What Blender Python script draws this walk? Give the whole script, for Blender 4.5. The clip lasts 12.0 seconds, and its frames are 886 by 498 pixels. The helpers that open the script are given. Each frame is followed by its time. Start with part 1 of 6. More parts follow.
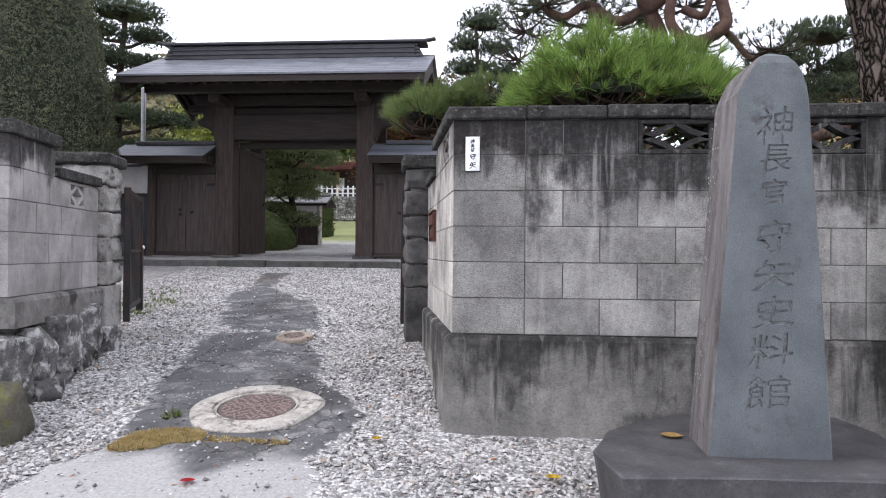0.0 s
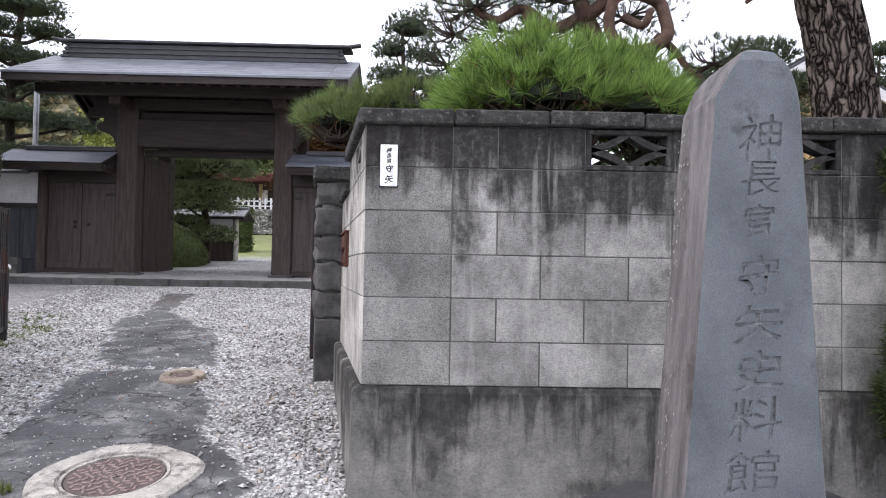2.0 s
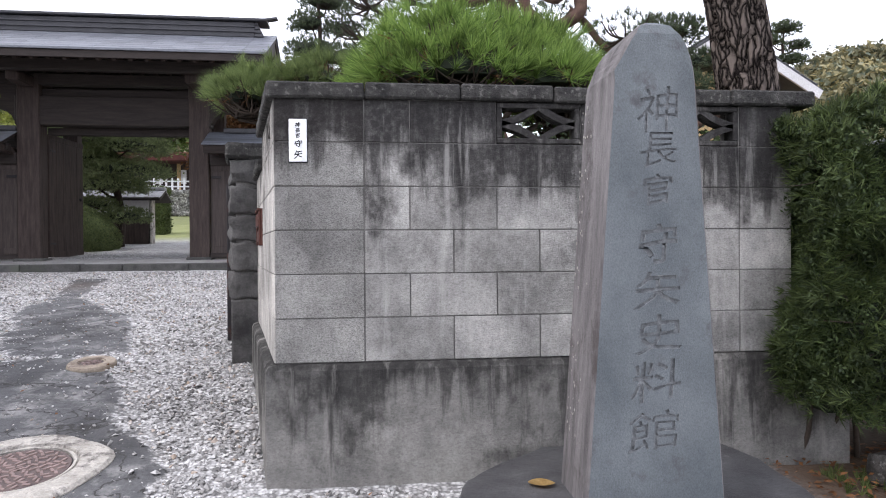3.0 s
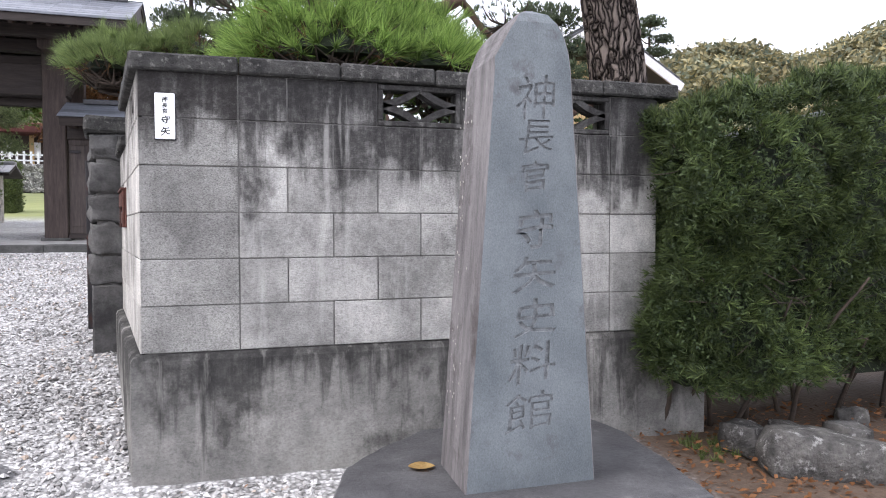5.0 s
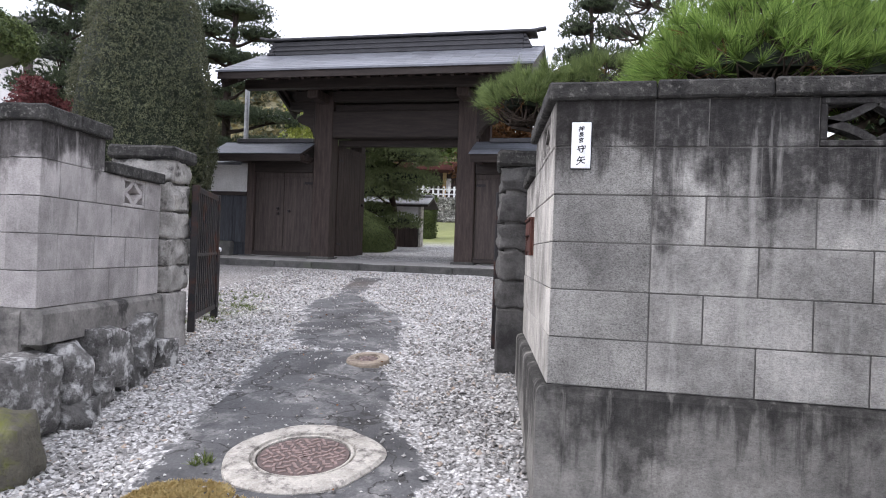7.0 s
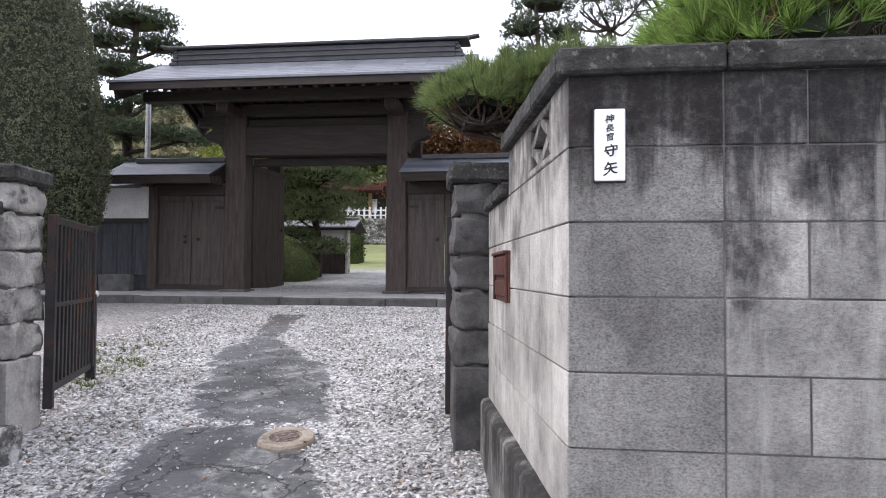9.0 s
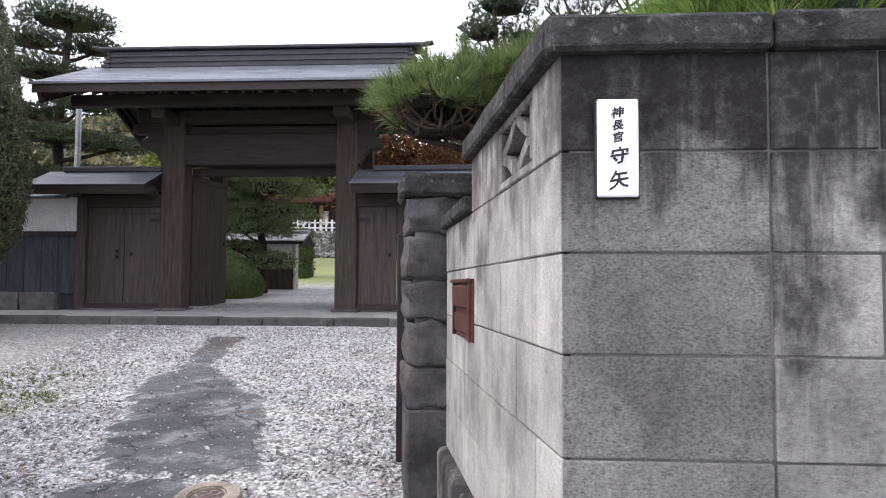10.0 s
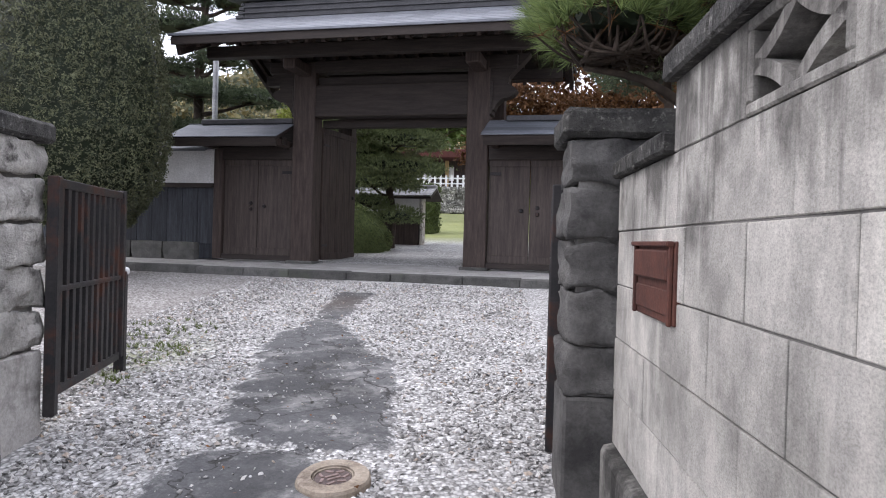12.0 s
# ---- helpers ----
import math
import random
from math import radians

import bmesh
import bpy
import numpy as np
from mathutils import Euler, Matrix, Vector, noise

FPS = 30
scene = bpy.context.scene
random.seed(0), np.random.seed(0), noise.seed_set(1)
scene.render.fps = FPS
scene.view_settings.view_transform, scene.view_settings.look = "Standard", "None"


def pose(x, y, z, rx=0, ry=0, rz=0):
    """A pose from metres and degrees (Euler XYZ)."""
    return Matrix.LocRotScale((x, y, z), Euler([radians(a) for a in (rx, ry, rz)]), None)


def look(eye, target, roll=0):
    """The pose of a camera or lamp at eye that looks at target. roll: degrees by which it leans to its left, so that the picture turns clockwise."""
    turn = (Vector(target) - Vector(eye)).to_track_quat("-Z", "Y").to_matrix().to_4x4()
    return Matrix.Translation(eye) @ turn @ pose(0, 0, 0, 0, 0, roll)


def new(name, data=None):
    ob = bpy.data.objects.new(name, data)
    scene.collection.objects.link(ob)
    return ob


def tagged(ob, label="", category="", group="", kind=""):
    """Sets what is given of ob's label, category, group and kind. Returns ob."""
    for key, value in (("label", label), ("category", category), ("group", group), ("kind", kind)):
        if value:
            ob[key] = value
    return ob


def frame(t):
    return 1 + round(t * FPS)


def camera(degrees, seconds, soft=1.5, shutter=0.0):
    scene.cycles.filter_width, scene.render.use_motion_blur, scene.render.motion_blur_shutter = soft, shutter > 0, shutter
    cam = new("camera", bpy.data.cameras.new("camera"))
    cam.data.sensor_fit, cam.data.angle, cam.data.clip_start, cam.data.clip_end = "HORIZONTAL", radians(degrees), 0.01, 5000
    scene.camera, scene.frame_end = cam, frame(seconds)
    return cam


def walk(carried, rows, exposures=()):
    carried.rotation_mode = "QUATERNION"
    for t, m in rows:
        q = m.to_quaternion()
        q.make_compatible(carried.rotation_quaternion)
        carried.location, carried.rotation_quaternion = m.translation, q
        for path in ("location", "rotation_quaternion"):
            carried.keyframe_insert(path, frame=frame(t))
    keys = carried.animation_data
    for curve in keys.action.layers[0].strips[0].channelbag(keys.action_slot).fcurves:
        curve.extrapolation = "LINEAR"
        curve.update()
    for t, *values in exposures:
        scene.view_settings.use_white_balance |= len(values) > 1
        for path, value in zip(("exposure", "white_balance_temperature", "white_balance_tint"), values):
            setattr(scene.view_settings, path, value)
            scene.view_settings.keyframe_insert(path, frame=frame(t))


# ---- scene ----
cam = camera(64.9, 12.0, soft=1.0)
PATH = [
    (0, (0.057, -0.172, 1.501), (-0.104, 1.822, 1.514), 0.5),
    (0.5, (0.082, 0.191, 1.576), (-0.059, 2.186, 1.573), 2.3),
    (1, (0.056, 0.47, 1.595), (-0.023, 2.468, 1.624), 1.6),
    (1.5, (0.069, 0.552, 1.603), (0.08, 2.552, 1.661), 1.4),
    (2, (0.093, 0.581, 1.594), (0.136, 2.58, 1.652), 1.0),
    (2.5, (0.132, 0.592, 1.594), (0.228, 2.59, 1.625), 0.4),
    (3, (0.171, 0.586, 1.582), (0.417, 2.571, 1.576), -0.4),
    (3.5, (0.209, 0.586, 1.573), (0.617, 2.544, 1.538), -0.9),
    (3.7, (0.226, 0.579, 1.58), (0.692, 2.524, 1.533), -0.8),
    (5.3, (0.167, 0.624, 1.597), (0.744, 2.538, 1.534), -0.1),
    (5.5, (0.157, 0.626, 1.593), (0.539, 2.589, 1.545), -0.0),
    (6, (0.137, 0.65, 1.612), (0.007, 2.646, 1.601), 0.8),
    (6.5, (0.129, 0.674, 1.606), (-0.146, 2.655, 1.624), 1.9),
    (7, (0.035, 0.831, 1.598), (-0.431, 2.776, 1.608), 2.1),
    (7.2, (-0.01, 0.915, 1.609), (-0.419, 2.873, 1.63), 1.7),
    (8.8, (-0.287, 1.889, 1.708), (-0.595, 3.864, 1.763), 1.6),
    (9, (-0.321, 1.992, 1.731), (-0.58, 3.974, 1.802), 0.4),
    (9.5, (-0.375, 2.284, 1.757), (-0.496, 4.278, 1.839), 0.2),
    (10, (-0.381, 2.545, 1.81), (-0.506, 4.538, 1.917), 0.3),
    (10.5, (-0.433, 2.788, 1.832), (-0.518, 4.776, 2.029), 0.7),
    (11, (-0.474, 2.933, 1.861), (-0.474, 4.918, 2.099), 0.6),
    (11.5, (-0.494, 3.016, 1.851), (-0.501, 5.008, 2.035), 1.4),
    (12, (-0.609, 3.127, 1.821), (-1.078, 5.072, 1.799), 1.7),
]
walk(cam, [(t, look(eye, target, roll)) for t, eye, target, roll in PATH],
     exposures=[(t, e, 6420, 15) for t, e in ((0, 0.22), (2.5, 0.33), (3.7, 0.41), (5.3, 0.75), (5.6, 0.69), (6.0, 0.42), (6.3, 0.34), (7.2, 0.35), (9.5, 0.4), (11.6, 0.42), (12, 0.38))])

# ---- world and light: a bright overcast sky ----
world = bpy.data.worlds.new("overcast_sky")
scene.world = world
world.use_nodes = True
wn, wl = world.node_tree.nodes, world.node_tree.links
sky = wn.new("ShaderNodeTexSky")
sky.sky_type = "NISHITA"
sky.sun_disc = False
sky.sun_elevation, sky.sun_rotation = radians(46), radians(257)
sky.air_density, sky.dust_density = 1.0, 4.0
veil = wn.new("ShaderNodeMixRGB")
veil.inputs[0].default_value = 0.88
veil.inputs[2].default_value = (10.3, 10.75, 11.9, 1)
wl.new(sky.outputs[0], veil.inputs[1])
wl.new(veil.outputs[0], wn["Background"].inputs[0])
wn["Background"].inputs[1].default_value = 0.155
sun = new("sun", bpy.data.lights.new("sun", "SUN"))
sun.data.energy, sun.data.angle, sun.data.color = 1.3, radians(40), (1.0, 0.97, 0.93)
sun.matrix_world = look((-17, -1, 18), (0, 3, 0))


# ---- materials ----
def material(name):
    m = bpy.data.materials.new(name)
    m.use_nodes = True
    return m, m.node_tree.nodes, m.node_tree.links, m.node_tree.nodes["Principled BSDF"]


def ramp(n, stops):
    r = n.new("ShaderNodeValToRGB")
    e = r.color_ramp.elements
    while len(e) < len(stops):
        e.new(0.5)
    for k, (p, c) in enumerate(stops):
        e[k].position = p
        e[k].color = (*c, 1) if len(c) == 3 else c
    return r


def grey(v):
    return (v, v, v)


def mix(n, l, kind, a, b, fac):
    x = n.new("ShaderNodeMixRGB")
    x.blend_type = kind
    for socket, v in ((x.inputs[1], a), (x.inputs[2], b), (x.inputs[0], fac)):
        if isinstance(v, (int, float)):
            socket.default_value = v
        elif isinstance(v, tuple):
            socket.default_value = (*v, 1)
        else:
            l.new(v, socket)
    return x.outputs[0]


def noise_at(n, l, vec, scale, detail=5, rough=0.6, stretch=None):
    t = n.new("ShaderNodeTexNoise")
    t.inputs["Scale"].default_value, t.inputs["Detail"].default_value, t.inputs["Roughness"].default_value = scale, detail, rough
    if stretch:
        mp = n.new("ShaderNodeMapping")
        mp.inputs["Scale"].default_value = stretch
        l.new(vec, mp.inputs[0])
        vec = mp.outputs[0]
    l.new(vec, t.inputs["Vector"])
    return t.outputs[0]


def bump(n, l, height, strength, distance, bsdf):
    b = n.new("ShaderNodeBump")
    b.inputs["Strength"].default_value, b.inputs["Distance"].default_value = strength, distance
    l.new(height, b.inputs["Height"])
    l.new(b.outputs[0], bsdf.inputs["Normal"])


def surface(name, dark, light, scale=6.0, fine=60.0, rough=0.85, relief=0.4, depth=0.004, vary=0.0, island=0.0, stain=None, stretch=None, spec=0.3, metal=0.0, stain_scale=0.45, stain_lo=0.53):
    """Two scales of variation, optional change from piece to piece, stain colour and stretched grain."""
    m, n, l, b = material(name)
    pos = n.new("ShaderNodeNewGeometry")
    p = pos.outputs["Position"]
    big = noise_at(n, l, p, scale, 6, 0.65, stretch)
    small = noise_at(n, l, p, fine, 4, 0.7, stretch)
    col = mix(n, l, "MIX", dark, light, ramp_out(n, l, big, 0.32, 0.68))
    g = ramp(n, [(0.25, grey(0.55)), (0.7, grey(1.15))])
    l.new(small, g.inputs[0])
    col = mix(n, l, "MULTIPLY", col, g.outputs[0], 0.75)
    if stain:
        patch = noise_at(n, l, p, scale * stain_scale, 7, 0.7)
        col = mix(n, l, "MIX", col, stain, ramp_out(n, l, patch, stain_lo, stain_lo + 0.12))
    if vary or island:
        if vary:
            o = n.new("ShaderNodeObjectInfo").outputs["Random"]
        else:
            o = pos.outputs["Random Per Island"]
        v = vary or island
        r = ramp(n, [(0.0, grey(1 - v)), (1.0, grey(1 + v))])
        l.new(o, r.inputs[0])
        col = mix(n, l, "MULTIPLY", col, r.outputs[0], 1.0)
    l.new(col, b.inputs["Base Color"])
    b.inputs["Roughness"].default_value, b.inputs["Metallic"].default_value = rough, metal
    b.inputs["Specular IOR Level"].default_value = spec
    bump(n, l, small, relief, depth, b)
    return m


def ramp_out(n, l, value, a, b):
    r = ramp(n, [(a, grey(0)), (b, grey(1))])
    l.new(value, r.inputs[0])
    return r.outputs[0]


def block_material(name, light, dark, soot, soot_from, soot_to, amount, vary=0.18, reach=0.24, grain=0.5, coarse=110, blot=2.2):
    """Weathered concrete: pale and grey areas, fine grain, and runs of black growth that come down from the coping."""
    m, n, l, b = material(name)
    p = n.new("ShaderNodeNewGeometry").outputs["Position"]
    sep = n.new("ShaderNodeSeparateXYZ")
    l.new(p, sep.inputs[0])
    col = mix(n, l, "MIX", dark, light, ramp_out(n, l, noise_at(n, l, p, blot, 7, 0.7), 0.36, 0.62))
    o = ramp(n, [(0.0, grey(1 - vary)), (0.55, grey(0.97)), (1.0, grey(1 + vary))])
    l.new(n.new("ShaderNodeObjectInfo").outputs["Random"], o.inputs[0])
    col = mix(n, l, "MULTIPLY", col, o.outputs[0], 1.0)
    pits = noise_at(n, l, p, coarse, 6, 0.78, (0.8, 0.8, 1.3))
    g = ramp(n, [(0.36, grey(0.3)), (0.49, grey(0.88)), (0.64, grey(1.35))])
    l.new(pits, g.inputs[0])
    col = mix(n, l, "MULTIPLY", col, g.outputs[0], grain)
    mid = ramp(n, [(0.3, grey(0.72)), (0.6, grey(1.1))])
    l.new(noise_at(n, l, p, 5.5, 9, 0.75, (1.6, 1.6, 0.7)), mid.inputs[0])
    col = mix(n, l, "MULTIPLY", col, mid.outputs[0], 0.8)
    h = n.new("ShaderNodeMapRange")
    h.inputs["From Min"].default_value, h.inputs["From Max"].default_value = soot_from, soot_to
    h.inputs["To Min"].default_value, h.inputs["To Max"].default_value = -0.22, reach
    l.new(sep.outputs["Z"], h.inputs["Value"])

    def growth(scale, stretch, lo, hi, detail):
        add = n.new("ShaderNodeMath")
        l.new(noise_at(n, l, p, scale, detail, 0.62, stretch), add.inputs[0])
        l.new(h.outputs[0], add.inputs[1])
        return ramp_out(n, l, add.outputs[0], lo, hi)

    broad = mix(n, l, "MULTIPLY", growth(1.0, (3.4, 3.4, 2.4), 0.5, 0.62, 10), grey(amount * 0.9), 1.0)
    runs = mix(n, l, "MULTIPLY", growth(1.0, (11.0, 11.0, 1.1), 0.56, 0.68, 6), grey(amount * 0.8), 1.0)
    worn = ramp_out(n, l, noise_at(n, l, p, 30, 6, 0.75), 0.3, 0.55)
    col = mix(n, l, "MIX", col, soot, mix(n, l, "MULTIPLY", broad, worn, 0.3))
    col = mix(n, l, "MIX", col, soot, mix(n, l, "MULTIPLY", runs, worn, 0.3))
    bleach = mix(n, l, "MULTIPLY", ramp_out(n, l, noise_at(n, l, p, 1.0, 6, 0.6, (14, 14, 1.6)), 0.58, 0.7), grey(0.4), 1.0)
    col = mix(n, l, "MIX", col, mix(n, l, "MULTIPLY", light, (1.1, 1.1, 1.1), 1.0), bleach)
    l.new(col, b.inputs["Base Color"])
    b.inputs["Roughness"].default_value = 0.92
    b.inputs["Specular IOR Level"].default_value = 0.2
    bump(n, l, pits, 1.0, 0.004 + 0.014 * grain * grain, b)
    return m


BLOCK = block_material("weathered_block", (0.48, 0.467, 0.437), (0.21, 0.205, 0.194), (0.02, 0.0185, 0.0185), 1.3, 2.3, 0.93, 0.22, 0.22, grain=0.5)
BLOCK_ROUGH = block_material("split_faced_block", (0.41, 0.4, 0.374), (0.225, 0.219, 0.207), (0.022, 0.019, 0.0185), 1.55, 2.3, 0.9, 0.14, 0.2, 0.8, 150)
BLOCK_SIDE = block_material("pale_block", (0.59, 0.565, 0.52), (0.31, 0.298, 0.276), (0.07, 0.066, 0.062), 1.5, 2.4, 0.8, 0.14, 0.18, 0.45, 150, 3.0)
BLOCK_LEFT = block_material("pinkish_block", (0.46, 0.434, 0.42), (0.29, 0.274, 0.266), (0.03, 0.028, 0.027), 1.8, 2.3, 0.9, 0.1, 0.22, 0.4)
MORTAR = surface("mortar", (0.09, 0.086, 0.081), (0.24, 0.23, 0.215), 4, 90)
COPING = surface("coping_concrete", (0.016, 0.0155, 0.015), (0.085, 0.082, 0.076), 9, 60, relief=1.0, depth=0.02, vary=0.15, stain=(0.17, 0.165, 0.15), stain_scale=4.0, stain_lo=0.56)
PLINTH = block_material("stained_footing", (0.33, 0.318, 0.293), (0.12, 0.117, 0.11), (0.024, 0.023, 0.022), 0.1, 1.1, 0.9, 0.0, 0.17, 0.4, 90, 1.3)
FOOTING_L = surface("cement_footing", (0.1, 0.096, 0.09), (0.3, 0.285, 0.265), 3, 60, stain=(0.05, 0.048, 0.046), stain_scale=0.8, stain_lo=0.5)
PILLAR_L = surface("quarried_stone_pale", (0.26, 0.25, 0.232), (0.52, 0.5, 0.465), 7, 60, relief=1.0, depth=0.02, vary=0.15, stain=(0.07, 0.066, 0.062), stain_scale=0.8)
PILLAR_BASE = surface("cement_pillar_foot", (0.34, 0.325, 0.305), (0.5, 0.48, 0.455), 4, 60, stain=(0.16, 0.15, 0.14))
PILLAR_R = surface("quarried_stone_dark", (0.045, 0.043, 0.042), (0.15, 0.145, 0.138), 5, 60, relief=0.9, depth=0.012, vary=0.15)
STELE = surface("dressed_stele_stone", (0.1, 0.114, 0.122), (0.165, 0.182, 0.19), 3.5, 170, relief=0.9, depth=0.004, stain=(0.078, 0.078, 0.08), stain_scale=1.3, stain_lo=0.58, stretch=(1.0, 1.0, 0.8))
STELE_TOP = surface("weathered_stele_side", (0.1, 0.092, 0.093), (0.24, 0.226, 0.222), 5, 60, relief=1.0, depth=0.008, stain=(0.07, 0.06, 0.057), stretch=(2.5, 2.5, 0.35), stain_scale=0.7, stain_lo=0.55)
CARVED = surface("carved_letter", (0.1, 0.106, 0.11), (0.24, 0.25, 0.255), 30, 120)
SLAB = surface("slab_stone", (0.05, 0.049, 0.051), (0.105, 0.103, 0.105), 5, 60, rough=0.6, relief=0.8, depth=0.006, stain=(0.15, 0.147, 0.142), stain_scale=2.0, stain_lo=0.62)
ROCK = surface("lichen_rock", (0.05, 0.048, 0.046), (0.27, 0.262, 0.25), 7, 45, relief=1.0, depth=0.03, stain=(0.58, 0.575, 0.56), vary=0.3, stain_scale=1.3, stain_lo=0.5)
BORDER = surface("border_rock", (0.045, 0.043, 0.04), (0.19, 0.18, 0.165), 9, 45, relief=1.0, depth=0.03, stain=(0.4, 0.39, 0.37), vary=0.2, stain_scale=1.8, stain_lo=0.56)
MOSSROCK = surface("mossy_rock", (0.08, 0.075, 0.06), (0.17, 0.155, 0.12), 6, 50, relief=1.0, depth=0.02, stain=(0.13, 0.14, 0.035), stain_lo=0.47)
TIMBER = surface("dark_timber", (0.03, 0.021, 0.018), (0.078, 0.057, 0.049), 3, 22, rough=0.7, stretch=(7, 7, 0.7), relief=0.3)
TIMBER_X = surface("dark_beam_timber", (0.022, 0.017, 0.0155), (0.048, 0.037, 0.032), 3, 22, rough=0.7, stretch=(0.7, 7, 7), relief=0.3)
DOORWOOD = surface("door_timber", (0.04, 0.031, 0.028), (0.088, 0.069, 0.061), 3, 22, rough=0.7, stretch=(8, 8, 0.6), relief=0.3)
ROOFMETAL = surface("grey_roof_plate", (0.1, 0.108, 0.125), (0.17, 0.18, 0.205), 3, 14, rough=0.42, stretch=(1, 5, 5), relief=0.25, spec=0.5, vary=0.24)
RIDGE = surface("ridge_plate", (0.045, 0.045, 0.05), (0.075, 0.075, 0.08), 4, 40, rough=0.5)
PLASTER = surface("white_plaster", (0.62, 0.61, 0.6), (0.75, 0.74, 0.73), 3, 40)
BOARDS = surface("weathered_boards", (0.026, 0.028, 0.033), (0.055, 0.06, 0.07), 3, 24, stretch=(8, 8, 0.6), vary=0.2)
KERB = surface("kerb_stone", (0.055, 0.055, 0.052), (0.125, 0.122, 0.115), 5, 60, vary=0.2, stain=(0.08, 0.085, 0.07))
APRON = surface("apron_concrete", (0.27, 0.262, 0.25), (0.42, 0.41, 0.395), 4, 60)
IRON = surface("painted_iron", (0.012, 0.012, 0.014), (0.03, 0.026, 0.026), 5, 40, rough=0.5, stain=(0.055, 0.021, 0.013), stain_scale=0.7, stain_lo=0.53)
RUST = surface("rusty_sheet", (0.055, 0.02, 0.015), (0.11, 0.04, 0.028), 10, 60, rough=0.6, stain=(0.05, 0.022, 0.018))
LIDBASE = surface("cast_iron_ground", (0.07, 0.052, 0.048), (0.15, 0.11, 0.1), 8, 60, rough=0.6)
CASTIRON = surface("cast_iron_lid", (0.2, 0.145, 0.13), (0.3, 0.22, 0.2), 8, 60, rough=0.6)
RING = surface("cream_concrete", (0.36, 0.335, 0.295), (0.62, 0.585, 0.525), 9, 70, relief=0.9, depth=0.012, stain=(0.15, 0.138, 0.125), stain_scale=1.1, stain_lo=0.5)
RING2 = surface("tan_concrete", (0.26, 0.21, 0.16), (0.42, 0.36, 0.29), 9, 70, stain=(0.13, 0.1, 0.08))
WHITE = surface("white_enamel", (0.8, 0.82, 0.83), (0.86, 0.87, 0.88), 3, 20, rough=0.25, relief=0.02)
INK = surface("black_ink", (0.012, 0.012, 0.014), (0.02, 0.02, 0.022), 3, 20, rough=0.4, relief=0.02)
def bark_material():
    """Grey-brown bark plates parted by dark upright furrows."""
    m, n, l, b = material("furrowed_pine_bark")
    p = n.new("ShaderNodeNewGeometry").outputs["Position"]
    warp = n.new("ShaderNodeVectorMath")
    warp.operation = "MULTIPLY_ADD"
    nz = n.new("ShaderNodeTexNoise")
    nz.inputs["Scale"].default_value, nz.inputs["Detail"].default_value = 7, 5
    l.new(p, nz.inputs["Vector"])
    l.new(nz.outputs["Color"], warp.inputs[0])
    warp.inputs[1].default_value = (0.09, 0.09, 0.2)
    l.new(p, warp.inputs[2])
    mp = n.new("ShaderNodeMapping")
    mp.inputs["Scale"].default_value = (1, 1, 0.2)
    l.new(warp.outputs[0], mp.inputs[0])
    v = n.new("ShaderNodeTexVoronoi")
    v.feature = "DISTANCE_TO_EDGE"
    v.inputs["Scale"].default_value = 21
    l.new(mp.outputs[0], v.inputs["Vector"])
    plate = mix(n, l, "MIX", (0.1, 0.08, 0.068), (0.23, 0.19, 0.165), noise_at(n, l, p, 40, 6, 0.75, (1, 1, 0.3)))
    l.new(mix(n, l, "MIX", (0.014, 0.011, 0.01), plate, ramp_out(n, l, v.outputs["Distance"], 0.02, 0.17)), b.inputs["Base Color"])
    b.inputs["Roughness"].default_value = 0.95
    b.inputs["Specular IOR Level"].default_value = 0.1
    bump(n, l, ramp_out(n, l, v.outputs["Distance"], 0.0, 0.22), 1.0, 0.03, b)
    return m


FURROWED = bark_material()
BARK = surface("pine_bark", (0.02, 0.015, 0.013), (0.19, 0.15, 0.125), 14, 60, relief=1.0, depth=0.03, stretch=(1, 1, 0.3))
REDBARK = surface("red_pine_bark", (0.06, 0.037, 0.029), (0.16, 0.095, 0.07), 9, 60, relief=0.9, depth=0.01)
TWIG = surface("dark_twig", (0.03, 0.023, 0.018), (0.075, 0.055, 0.042), 9, 45)
STEEL = surface("galvanised_pipe", (0.35, 0.36, 0.37), (0.5, 0.51, 0.52), 4, 30, rough=0.45, metal=0.5)
OCHRE = surface("ochre_plaster", (0.42, 0.29, 0.14), (0.55, 0.39, 0.2), 3, 40)
REDWOOD = surface("red_brown_eave", (0.06, 0.02, 0.017), (0.11, 0.035, 0.03), 3, 30)
TILE = surface("grey_tile", (0.3, 0.3, 0.31), (0.45, 0.45, 0.46), 6, 30, vary=0.15)
MOSS = surface("yellow_moss", (0.4, 0.29, 0.11), (0.6, 0.47, 0.22), 12, 120, relief=1.0, depth=0.01)


